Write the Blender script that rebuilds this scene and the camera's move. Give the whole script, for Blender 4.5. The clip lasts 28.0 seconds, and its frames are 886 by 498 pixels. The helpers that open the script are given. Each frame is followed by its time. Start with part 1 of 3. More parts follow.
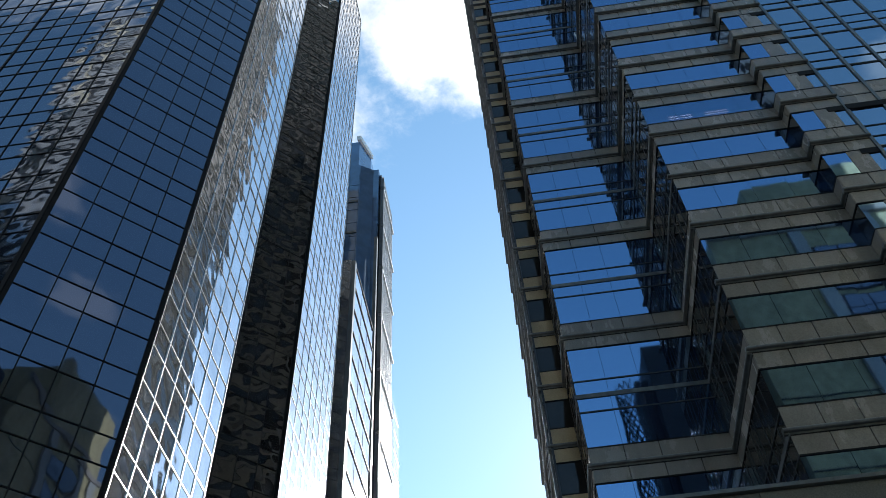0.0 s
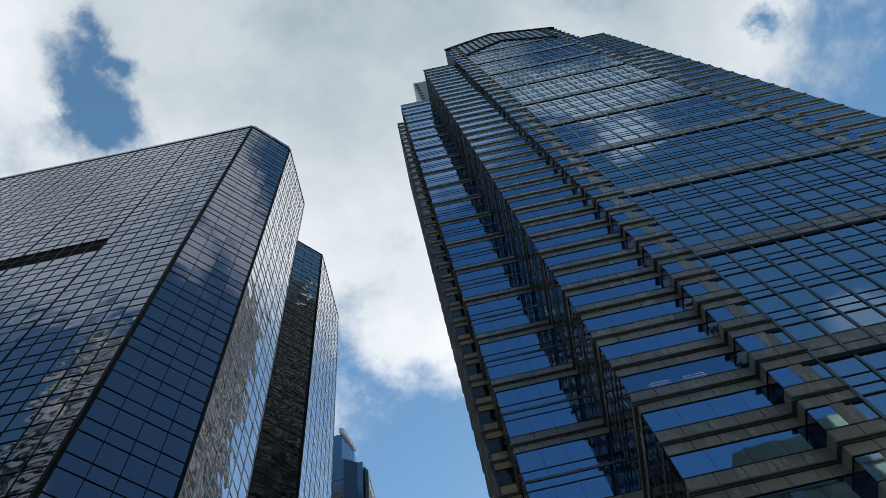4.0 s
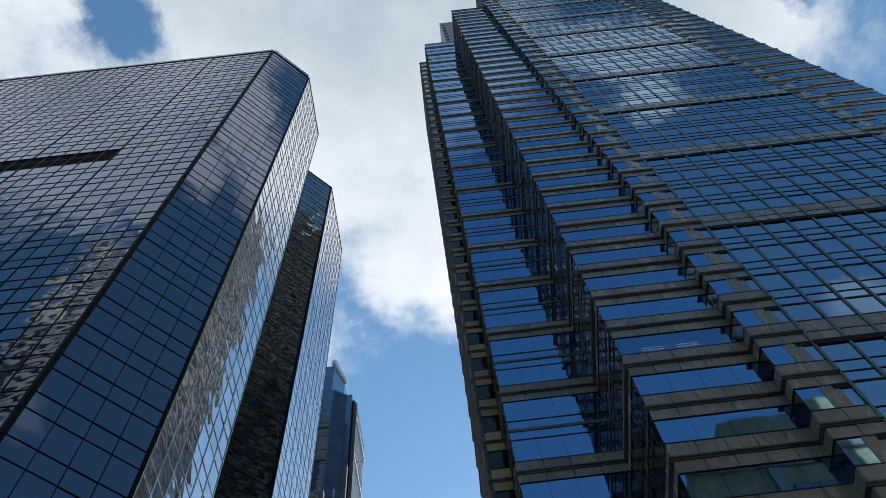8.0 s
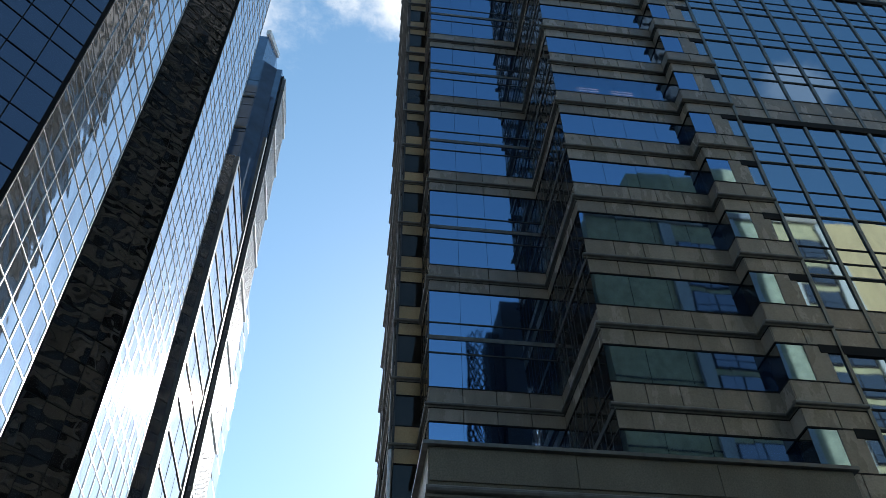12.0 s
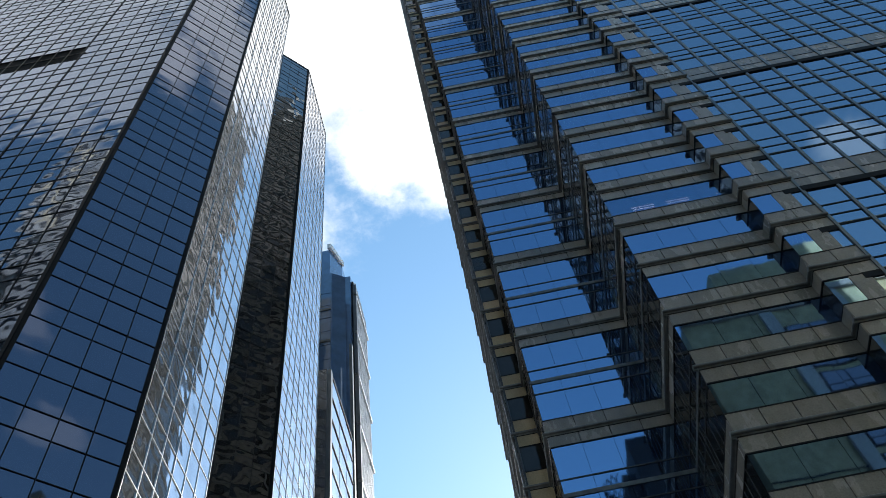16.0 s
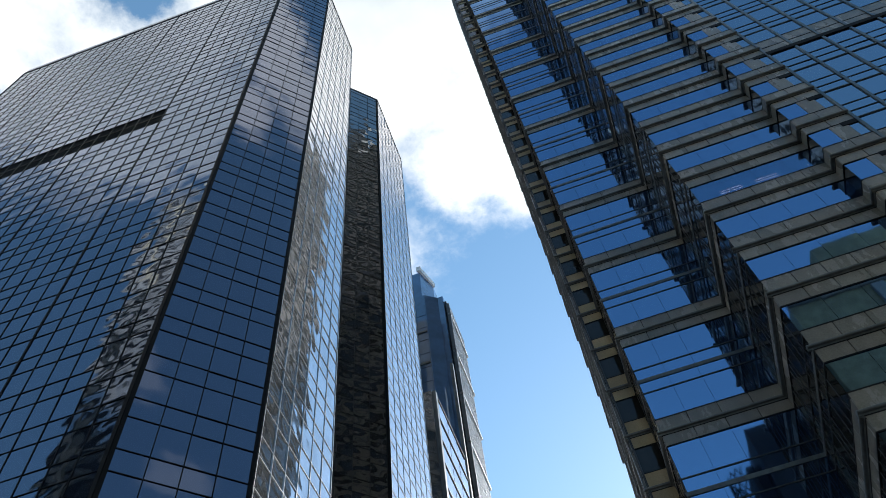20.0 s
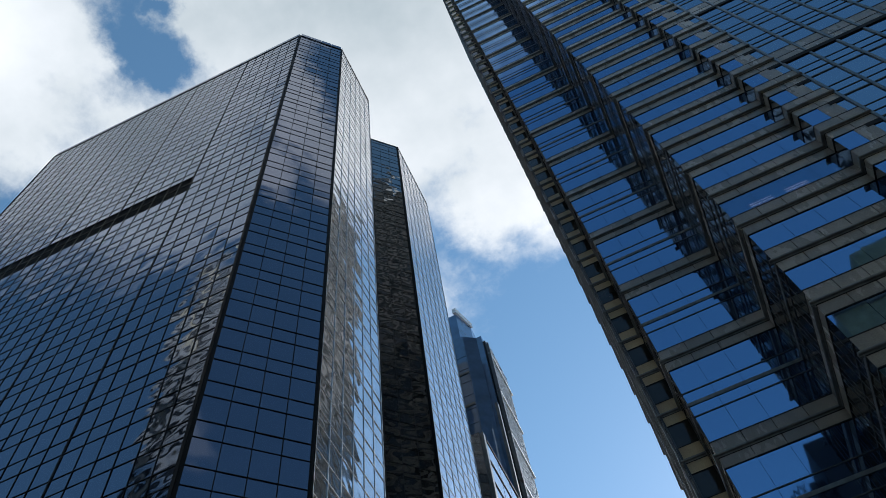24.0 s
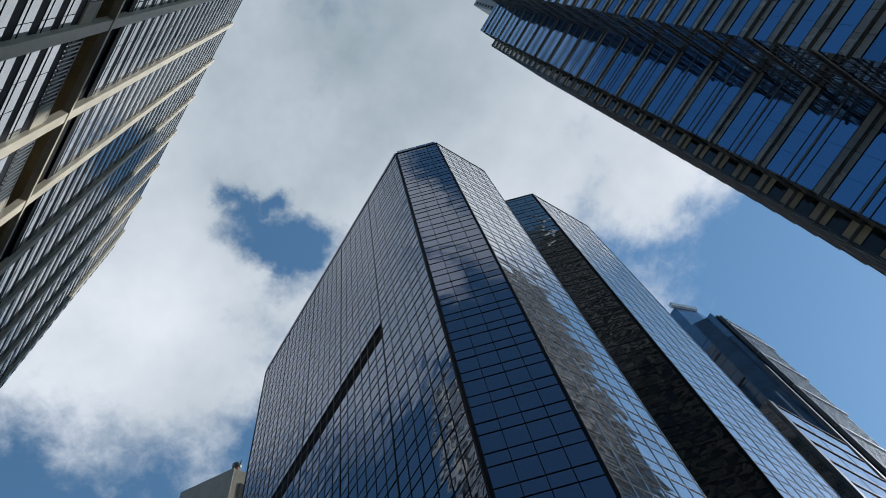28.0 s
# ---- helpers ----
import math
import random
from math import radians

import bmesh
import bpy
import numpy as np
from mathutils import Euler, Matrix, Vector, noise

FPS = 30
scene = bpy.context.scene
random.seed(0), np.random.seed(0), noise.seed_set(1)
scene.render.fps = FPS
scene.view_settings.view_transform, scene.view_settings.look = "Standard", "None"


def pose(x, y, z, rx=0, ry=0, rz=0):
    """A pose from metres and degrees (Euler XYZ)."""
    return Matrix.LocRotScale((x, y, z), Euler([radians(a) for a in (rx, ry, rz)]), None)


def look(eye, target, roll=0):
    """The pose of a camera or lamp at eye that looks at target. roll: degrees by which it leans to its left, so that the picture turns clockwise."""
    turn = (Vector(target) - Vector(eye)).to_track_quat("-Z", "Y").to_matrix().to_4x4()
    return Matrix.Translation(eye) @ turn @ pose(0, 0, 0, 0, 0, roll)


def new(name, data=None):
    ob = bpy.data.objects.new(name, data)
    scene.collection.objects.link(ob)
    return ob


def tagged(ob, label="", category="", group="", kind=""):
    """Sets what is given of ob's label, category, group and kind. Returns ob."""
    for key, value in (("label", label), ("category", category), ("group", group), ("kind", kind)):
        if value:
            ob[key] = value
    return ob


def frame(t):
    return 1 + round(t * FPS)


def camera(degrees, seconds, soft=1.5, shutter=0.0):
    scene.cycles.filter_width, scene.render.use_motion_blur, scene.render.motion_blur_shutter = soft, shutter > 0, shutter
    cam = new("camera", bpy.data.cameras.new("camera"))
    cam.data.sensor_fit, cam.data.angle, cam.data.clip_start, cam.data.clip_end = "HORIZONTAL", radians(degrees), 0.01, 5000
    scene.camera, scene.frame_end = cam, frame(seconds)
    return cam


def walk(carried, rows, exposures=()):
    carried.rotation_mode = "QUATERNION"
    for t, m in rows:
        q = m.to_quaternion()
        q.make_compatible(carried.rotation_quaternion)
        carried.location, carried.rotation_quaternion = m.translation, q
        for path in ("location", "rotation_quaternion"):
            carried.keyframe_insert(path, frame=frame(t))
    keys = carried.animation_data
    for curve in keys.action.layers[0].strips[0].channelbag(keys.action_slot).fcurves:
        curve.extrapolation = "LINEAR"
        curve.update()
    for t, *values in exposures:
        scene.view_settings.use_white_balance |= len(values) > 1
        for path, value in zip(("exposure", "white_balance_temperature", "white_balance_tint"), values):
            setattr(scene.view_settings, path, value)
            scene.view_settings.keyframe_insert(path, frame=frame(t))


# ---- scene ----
# camera and its walk: it stands on the street and only turns
cam = camera(56.63, 28.0, soft=0.4)
walk(cam, [
    (0.0, pose(0, 0, 1.6, 140.64, 2.56, 7.52)),
    (0.5, pose(0, 0, 1.6, 142.18, 4.75, 8.68)),
    (1.0, pose(0, 0, 1.6, 141.29, 5.19, 9.30)),
    (1.5, pose(0, 0, 1.6, 140.56, 5.59, 10.04)),
    (2.0, pose(0, 0, 1.6, 146.16, 6.43, 9.68)),
    (2.5, pose(0, 0, 1.6, 153.22, 6.38, 9.96)),
    (3.0, pose(0, 0, 1.6, 159.41, 5.93, 10.54)),
    (3.5, pose(0, 0, 1.6, 160.43, 6.10, 10.78)),
    (5.5, pose(0, 0, 1.6, 161.22, 4.32, 10.87)),
    (6.0, pose(0, 0, 1.6, 161.49, 3.65, 10.53)),
    (6.5, pose(0, 0, 1.6, 161.42, 2.82, 9.68)),
    (7.0, pose(0, 0, 1.6, 160.58, 2.66, 8.93)),
    (7.5, pose(0, 0, 1.6, 157.49, 3.34, 6.69)),
    (8.0, pose(0, 0, 1.6, 156.20, 3.35, 5.54)),
    (8.5, pose(0, 0, 1.6, 155.30, 3.14, 4.49)),
    (9.0, pose(0, 0, 1.6, 151.90, 0.81, 4.24)),
    (9.5, pose(0, 0, 1.6, 149.61, 0.86, 2.79)),
    (10.0, pose(0, 0, 1.6, 148.40, -0.09, 0.38)),
    (10.5, pose(0, 0, 1.6, 147.38, 0.21, -2.14)),
    (11.0, pose(0, 0, 1.6, 142.48, 2.17, -6.66)),
    (11.5, pose(0, 0, 1.6, 137.87, 2.32, -9.12)),
    (12.0, pose(0, 0, 1.6, 135.29, 0.47, -7.24)),
    (12.5, pose(0, 0, 1.6, 137.96, 1.49, -0.17)),
    (13.0, pose(0, 0, 1.6, 139.87, 3.60, 4.64)),
    (13.5, pose(0, 0, 1.6, 142.14, 5.67, 8.59)),
    (15.5, pose(0, 0, 1.6, 142.19, 5.44, 8.44)),
    (16.0, pose(0, 0, 1.6, 147.86, 6.14, 9.28)),
    (16.5, pose(0, 0, 1.6, 150.37, 5.89, 11.10)),
    (17.0, pose(0, 0, 1.6, 151.00, 5.86, 11.92)),
    (17.5, pose(0, 0, 1.6, 143.94, 3.67, 9.41)),
    (18.0, pose(0, 0, 1.6, 142.25, 3.64, 8.50)),
    (18.5, pose(0, 0, 1.6, 140.90, 3.82, 8.97)),
    (19.0, pose(0, 0, 1.6, 140.09, 4.05, 10.50)),
    (19.5, pose(0, 0, 1.6, 143.28, 4.03, 14.38)),
    (20.0, pose(0, 0, 1.6, 149.74, 4.68, 18.63)),
    (20.5, pose(0, 0, 1.6, 153.40, 5.22, 21.21)),
    (21.0, pose(0, 0, 1.6, 154.19, 5.15, 21.69)),
    (21.5, pose(0, 0, 1.6, 154.17, 5.28, 22.06)),
    (23.5, pose(0, 0, 1.6, 153.03, 5.45, 24.08)),
    (24.0, pose(0, 0, 1.6, 153.12, 5.33, 24.49)),
    (24.5, pose(0, 0, 1.6, 154.13, 4.89, 25.97)),
    (25.0, pose(0, 0, 1.6, 156.02, 4.17, 28.17)),
    (25.5, pose(0, 0, 1.6, 156.64, 4.58, 32.08)),
    (26.0, pose(0, 0, 1.6, 157.95, 4.36, 39.55)),
    (26.5, pose(0, 0, 1.6, 159.75, 5.88, 45.38)),
    (27.0, pose(0, 0, 1.6, 161.11, 7.06, 53.77)),
    (27.5, pose(0, 0, 1.6, 161.21, 6.98, 56.74)),
    (28.0, pose(0, 0, 1.6, 160.85, 6.57, 58.51)),
], exposures=[(0.0, 1.05, 6350, 8), (1.8, 1.08, 6350, 8), (2.5, 0.78, 6300, 8), (3.0, 0.57, 6250, 8), (7.0, 0.32, 5950, 8), (8.0, 0.47, 5950, 8), (9.0, 0.84, 6200, 8), (10.0, 1.08, 6350, 8), (11.0, 1.10, 6350, 8), (12.0, 0.82, 6350, 8), (13.0, 1.03, 6350, 8), (13.5, 1.06, 6350, 8), (16.0, 1.08, 6350, 8), (17.0, 1.05, 6350, 8), (19.0, 1.05, 6350, 8), (20.0, 0.92, 6300, 8), (21.0, 0.65, 6150, 8), (24.0, 0.48, 6050, 8), (25.0, 0.28, 5950, 8), (28.0, 0.10, 5850, 8)])

# ---- world, sun ----
world = bpy.data.worlds.new("sky")
scene.world = world
world.use_nodes = True


def sky_world():
    nt = world.node_tree
    nt.nodes.clear()
    N, L = nt.nodes.new, nt.links.new

    def math_node(op, a, b=None, clamp=False):
        n = N("ShaderNodeMath")
        n.operation, n.use_clamp = op, clamp
        for i, v in enumerate((a, b)):
            if v is None:
                continue
            if isinstance(v, (int, float)):
                n.inputs[i].default_value = v
            else:
                L(v, n.inputs[i])
        return n.outputs[0]

    out = N("ShaderNodeOutputWorld")
    sky = N("ShaderNodeTexSky")
    sky.sky_type, sky.sun_disc = "NISHITA", False
    sky.sun_elevation, sky.sun_rotation = radians(33.5), radians(13.9)
    sky.air_density, sky.dust_density, sky.ozone_density = 1.0, 0.13, 1.2
    bg_sky = N("ShaderNodeBackground")
    bg_sky.inputs[1].default_value = SKY
    clear = N("ShaderNodeHueSaturation")
    clear.inputs["Hue"].default_value, clear.inputs["Saturation"].default_value, clear.inputs["Value"].default_value = 0.486, 1.07, 1.12
    L(sky.outputs[0], clear.inputs["Color"])
    L(clear.outputs[0], bg_sky.inputs[0])
    tc = N("ShaderNodeTexCoord")
    sep = N("ShaderNodeSeparateXYZ")
    L(tc.outputs["Generated"], sep.inputs[0])
    dz = math_node("MAXIMUM", sep.outputs[2], 0.06)
    px, py = math_node("DIVIDE", sep.outputs[0], dz), math_node("DIVIDE", sep.outputs[1], dz)
    comb = N("ShaderNodeCombineXYZ")
    L(px, comb.inputs[0])
    L(py, comb.inputs[1])

    def noise_tex(scale, detail, rough, offset=0.0, distort=0.0):
        n = N("ShaderNodeTexNoise")
        n.inputs["Scale"].default_value, n.inputs["Detail"].default_value = scale, detail
        n.inputs["Roughness"].default_value, n.inputs["Distortion"].default_value = rough, distort
        add = N("ShaderNodeVectorMath")
        add.inputs[1].default_value = (offset, offset * 0.7, offset * 0.3)
        L(comb.outputs[0], add.inputs[0])
        L(add.outputs[0], n.inputs["Vector"])
        return n.outputs[0]

    warp = N("ShaderNodeTexNoise")
    warp.inputs["Scale"].default_value, warp.inputs["Detail"].default_value, warp.inputs["Roughness"].default_value = 13.0, 8, 0.64
    L(comb.outputs[0], warp.inputs["Vector"])
    push = N("ShaderNodeVectorMath")
    push.operation = "MULTIPLY_ADD"
    push.inputs[1].default_value, push.inputs[2].default_value = (0.09, 0.09, 0), (-0.045, -0.045, 0)
    L(warp.outputs["Color"], push.inputs[0])
    warped = N("ShaderNodeVectorMath")
    L(comb.outputs[0], warped.inputs[0])
    L(push.outputs[0], warped.inputs[1])

    def ellipse(cx, cy, rx, ry, turn=0.0):
        """1 at the middle, 0 at the rim, below 0 outside."""
        m = N("ShaderNodeMapping")
        m.vector_type = "TEXTURE"
        m.inputs["Location"].default_value = (cx, cy, 0)
        m.inputs["Rotation"].default_value = (0, 0, radians(turn))
        m.inputs["Scale"].default_value = (rx, ry, 1)
        L(warped.outputs[0], m.inputs[0])
        ln = N("ShaderNodeVectorMath")
        ln.operation = "LENGTH"
        L(m.outputs[0], ln.inputs[0])
        return math_node("SUBTRACT", 1.0, ln.outputs["Value"])

    big = noise_tex(4.5, 9, 0.62, 1.3, 0.25)
    fine = noise_tex(13, 6, 0.6, 4.1)
    wisp = noise_tex(34, 7, 0.62, 2.7, 0.4)
    shade = noise_tex(3.2, 7, 0.55, 8.2)
    field = ellipse(*CLOUDS[0])
    for c in CLOUDS[1:]:
        field = math_node("MAXIMUM", field, ellipse(*c))
    for c in HOLES:
        hole = math_node("MULTIPLY", math_node("MAXIMUM", ellipse(*c), 0.0), 0.88)
        field = math_node("SUBTRACT", field, hole)
    ragged = math_node("ADD", math_node("MULTIPLY", math_node("SUBTRACT", big, 0.5), 1.1),
                       math_node("MULTIPLY", math_node("SUBTRACT", fine, 0.5), 0.9))
    ragged = math_node("ADD", ragged, math_node("MULTIPLY", math_node("SUBTRACT", wisp, 0.5), 0.5))
    dens = math_node("ADD", math_node("MULTIPLY", field, 1.25), ragged)
    ramp = N("ShaderNodeMapRange")
    ramp.interpolation_type = "SMOOTHSTEP"
    ramp.inputs["From Min"].default_value, ramp.inputs["From Max"].default_value = -0.32, 0.6
    L(dens, ramp.inputs["Value"])
    col = N("ShaderNodeValToRGB")
    col.color_ramp.elements[0].position, col.color_ramp.elements[1].position = 0.32, 0.74
    col.color_ramp.elements[0].color = (*CLOUD_DARK, 1)
    col.color_ramp.elements[1].color = (*CLOUD_LIGHT, 1)
    # the edges are thin and bright, the thick middle is grey
    sunny = math_node("MULTIPLY", math_node("MAXIMUM", math_node("SUBTRACT", py, 0.18), math_node("SUBTRACT", -0.1, py)), 0.75)
    sunny = math_node("MAXIMUM", sunny, math_node("SUBTRACT", -0.34, px))
    thick = math_node("MULTIPLY", math_node("MAXIMUM", ellipse(-0.1, 0.06, 0.3, 0.26), 0.0), 0.15)
    even = math_node("ADD", math_node("MULTIPLY", shade, 0.75), 0.125)
    L(math_node("SUBTRACT", math_node("ADD", even, math_node("MINIMUM", math_node("MAXIMUM", sunny, -0.06), 0.15)), thick), col.inputs[0])
    bg_cloud = N("ShaderNodeBackground")
    bg_cloud.inputs[1].default_value = CLOUD
    L(col.outputs[0], bg_cloud.inputs[0])
    mix = N("ShaderNodeMixShader")
    # clouds opposite the sun are thinner
    thin = N("ShaderNodeMapRange")
    for key, v in (("From Min", -0.3), ("From Max", -0.1), ("To Min", 0.65), ("To Max", 1.0)):
        thin.inputs[key].default_value = v
    L(py, thin.inputs["Value"])
    veil = N("ShaderNodeMapRange")
    for key, v in (("From Min", -0.6), ("From Max", -0.4), ("To Min", 0.4), ("To Max", 1.0)):
        veil.inputs[key].default_value = v
    L(py, veil.inputs["Value"])
    L(math_node("MULTIPLY", ramp.outputs[0], math_node("MULTIPLY", thin.outputs[0], veil.outputs[0])), mix.inputs[0])
    L(bg_sky.outputs[0], mix.inputs[1])
    L(bg_cloud.outputs[0], mix.inputs[2])
    L(mix.outputs[0], out.inputs[0])


SKY, CLOUD = 0.11, 0.79
CLOUD_DARK, CLOUD_LIGHT = (0.405, 0.465, 0.49), (0.99, 0.975, 0.97)
# clouds and gaps on the plane overhead: middle x, y, half width, half depth, turn
CLOUDS = [(-0.06, 0.2, 0.62, 0.26, 0), (-0.45, 0.54, 0.3, 0.16, 0), (0.03, 0.41, 0.13, 0.16, 20), (-0.03, 0.46, 0.1, 0.09, 40), (-0.1, 0.34, 0.15, 0.12, 0), (-0.5, -0.03, 0.23, 0.28, -15), (-0.25, -0.03, 0.3, 0.16, 0),
          (0.4, 0.16, 0.17, 0.1, 15), (0.25, -0.205, 0.11, 0.04, -10), (-0.4, -0.27, 0.2, 0.1, -15), (-0.33, -0.16, 0.24, 0.14, 0), (-0.04, -0.08, 0.16, 0.1, 0), (0.06, -0.17, 0.12, 0.12, 0),
          (0.3, -0.27, 0.045, 0.03, 10), (0.6, -0.6, 0.06, 0.04, 0), (0.84, -0.65, 0.06, 0.05, 30)]
HOLES = [(-0.332, 0.14, 0.075, 0.068, 20), (-0.33, 0.08, 0.052, 0.08, -12), (-0.305, 0.02, 0.034, 0.055, 0), (-0.28, 0.07, 0.03, 0.025, 30), (0.395, 0.1, 0.035, 0.02, 20), (0.475, 0.172, 0.045, 0.025, 30),
         (-0.55, 0.25, 0.16, 0.08, 0)]
sky_world()

sun_data = bpy.data.lights.new("sun", "SUN")
sun_data.energy, sun_data.angle, sun_data.color = 4.9, radians(0.53), (1.0, 0.95, 0.88)
sun = new("sun", sun_data)
sun.matrix_world = look((0, 0, 300), (0 - 0.2005 * 100, -0.81 * 100, 300 - 0.551 * 100))

# ---- materials ----
def material(name):
    m = bpy.data.materials.new(name)
    m.use_nodes = True
    nt = m.node_tree
    bsdf = nt.nodes["Principled BSDF"]
    return m, nt, bsdf


def ramp_mix(nt, fac, a, b, lo=0.35, hi=0.65):
    r = nt.nodes.new("ShaderNodeValToRGB")
    r.color_ramp.elements[0].position, r.color_ramp.elements[1].position = lo, hi
    r.color_ramp.elements[0].color, r.color_ramp.elements[1].color = (*a, 1), (*b, 1)
    nt.links.new(fac, r.inputs[0])
    return r.outputs[0]


def noise_at(nt, vec, scale, detail=4, rough=0.55, stretch=None):
    n = nt.nodes.new("ShaderNodeTexNoise")
    n.inputs["Scale"].default_value, n.inputs["Detail"].default_value, n.inputs["Roughness"].default_value = scale, detail, rough
    if stretch:
        mp = nt.nodes.new("ShaderNodeMapping")
        mp.inputs["Scale"].default_value = stretch
        nt.links.new(vec, mp.inputs[0])
        vec = mp.outputs[0]
    nt.links.new(vec, n.inputs["Vector"])
    return n.outputs[0]


def scaled(nt, value, k, base=0.0):
    n = nt.nodes.new("ShaderNodeMath")
    n.operation = "MULTIPLY_ADD"
    n.inputs[1].default_value, n.inputs[2].default_value = k, base
    nt.links.new(value, n.inputs[0])
    return n.outputs[0]


def bumped(nt, bsdf, value, strength, distance):
    b = nt.nodes.new("ShaderNodeBump")
    b.inputs["Strength"].default_value, b.inputs["Distance"].default_value = strength, distance
    nt.links.new(value, b.inputs["Height"])
    nt.links.new(b.outputs[0], bsdf.inputs["Normal"])


def glass(name, colour, ior, wave, rough=0.015, scale=0.55, tint=(1, 1, 1), coat=0.0):
    """Coated, opaque-looking facade glass: dark behind, mirror in front, slightly uneven."""
    m, nt, bsdf = material(name)
    pos = nt.nodes.new("ShaderNodeNewGeometry").outputs["Position"]
    dust = noise_at(nt, pos, 0.35, 5, 0.6)
    c2 = tuple(v * 1.35 + 0.004 for v in colour)
    nt.links.new(ramp_mix(nt, dust, colour, c2), bsdf.inputs["Base Color"])
    bsdf.inputs["Roughness"].default_value = rough
    streak = noise_at(nt, pos, 1.2, 3, 0.6, (1, 1, 0.15))
    nt.links.new(scaled(nt, streak, 0.05, rough - 0.012), bsdf.inputs["Roughness"])
    bsdf.inputs["IOR"].default_value, bsdf.inputs["Metallic"].default_value = ior, coat
    bsdf.inputs["Specular Tint"].default_value = (*tint, 1)
    own = nt.nodes.new("ShaderNodeMath")
    nt.links.new(nt.nodes.new("ShaderNodeObjectInfo").outputs["Random"], own.inputs[0])
    nt.links.new(nt.nodes.new("ShaderNodeNewGeometry").outputs["Random Per Island"], own.inputs[1])
    n = nt.nodes.new("ShaderNodeTexNoise")
    n.noise_dimensions = "4D"
    n.inputs["Scale"].default_value, n.inputs["Detail"].default_value, n.inputs["Roughness"].default_value = scale, 1, 0.4
    nt.links.new(pos, n.inputs["Vector"])
    nt.links.new(scaled(nt, own.outputs[0], 40.0), n.inputs["W"])
    bumped(nt, bsdf, n.outputs[0], 1.0, wave)
    return m


def stone(name, a, b, rough=0.6, speck=18.0, relief=0.004):
    m, nt, bsdf = material(name)
    pos = nt.nodes.new("ShaderNodeNewGeometry").outputs["Position"]
    rnd = nt.nodes.new("ShaderNodeObjectInfo").outputs["Random"]
    isl = nt.nodes.new("ShaderNodeNewGeometry").outputs["Random Per Island"]
    grain = noise_at(nt, pos, speck, 6, 0.7)
    stain = noise_at(nt, pos, 0.5, 5, 0.65, (1, 1, 0.35))
    c = ramp_mix(nt, grain, a, b)
    mul = nt.nodes.new("ShaderNodeMixRGB")
    mul.blend_type, mul.inputs[0].default_value = "MULTIPLY", 0.8
    nt.links.new(c, mul.inputs[1])
    nt.links.new(ramp_mix(nt, stain, (0.55, 0.54, 0.52), (1, 1, 1), 0.3, 0.7), mul.inputs[2])
    add = nt.nodes.new("ShaderNodeMath")
    nt.links.new(rnd, add.inputs[0])
    nt.links.new(isl, add.inputs[1])
    hsv = nt.nodes.new("ShaderNodeHueSaturation")
    nt.links.new(scaled(nt, add.outputs[0], 0.16, 0.84), hsv.inputs["Value"])
    nt.links.new(mul.outputs[0], hsv.inputs["Color"])
    nt.links.new(hsv.outputs[0], bsdf.inputs["Base Color"])
    nt.links.new(scaled(nt, stain, 0.25, rough - 0.12), bsdf.inputs["Roughness"])
    bumped(nt, bsdf, grain, 0.5, relief)
    return m


def metal(name, colour, rough=0.35, metallic=0.8):
    m, nt, bsdf = material(name)
    pos = nt.nodes.new("ShaderNodeNewGeometry").outputs["Position"]
    n = noise_at(nt, pos, 2.5, 5, 0.65, (1, 1, 0.3))
    nt.links.new(ramp_mix(nt, n, tuple(v * 0.75 for v in colour), tuple(min(1, v * 1.2) for v in colour)), bsdf.inputs["Base Color"])
    bsdf.inputs["Metallic"].default_value = metallic
    bsdf.inputs["Specular IOR Level"].default_value = 0.5 if max(colour) > 0.015 else 0.12
    nt.links.new(scaled(nt, n, 0.25, rough - 0.1), bsdf.inputs["Roughness"])
    return m


M_BLUE = glass("blue_mirror_glass", (0.004, 0.009, 0.022), 3.0, 0.04, scale=0.5, tint=(0.66, 0.78, 1.0))
M_BLUE_SP = glass("blue_spandrel_glass", (0.006, 0.012, 0.026), 2.85, 0.04, scale=0.5, tint=(0.66, 0.78, 1.0))
M_CHAM = glass("deep_blue_mirror_glass", (0.004, 0.009, 0.022), 2.45, 0.014, scale=0.5, tint=(0.66, 0.75, 1.0))
# far glass: sky light is put into its raised diffuse blue
M_FBLUE = glass("sky_lit_blue_glass", (0.06, 0.12, 0.24), 2.6, 0.01, tint=(0.75, 0.88, 1.0))
# silver base whitened to carry the sky glare mirrored along the street
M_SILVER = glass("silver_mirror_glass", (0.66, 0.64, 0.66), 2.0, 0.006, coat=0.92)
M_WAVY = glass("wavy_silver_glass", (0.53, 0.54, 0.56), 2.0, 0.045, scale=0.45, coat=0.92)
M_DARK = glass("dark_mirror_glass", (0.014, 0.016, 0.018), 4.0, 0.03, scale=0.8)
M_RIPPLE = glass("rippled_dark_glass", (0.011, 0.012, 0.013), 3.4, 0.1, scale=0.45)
M_CGLASS = glass("cobalt_window_glass", (0.004, 0.01, 0.035), 6.2, 0.004, tint=(0.38, 0.63, 1.0))
M_CMAIN = glass("steel_blue_glass", (0.008, 0.016, 0.04), 5.6, 0.004, tint=(0.6, 0.8, 1.0))
M_SEE = glass("see_through_window_glass", (0.004, 0.01, 0.035), 6.2, 0.004, tint=(0.38, 0.63, 1.0))
M_SMOKE = glass("smoked_side_glass", (0.016, 0.016, 0.015), 1.4, 0.01, scale=0.7)


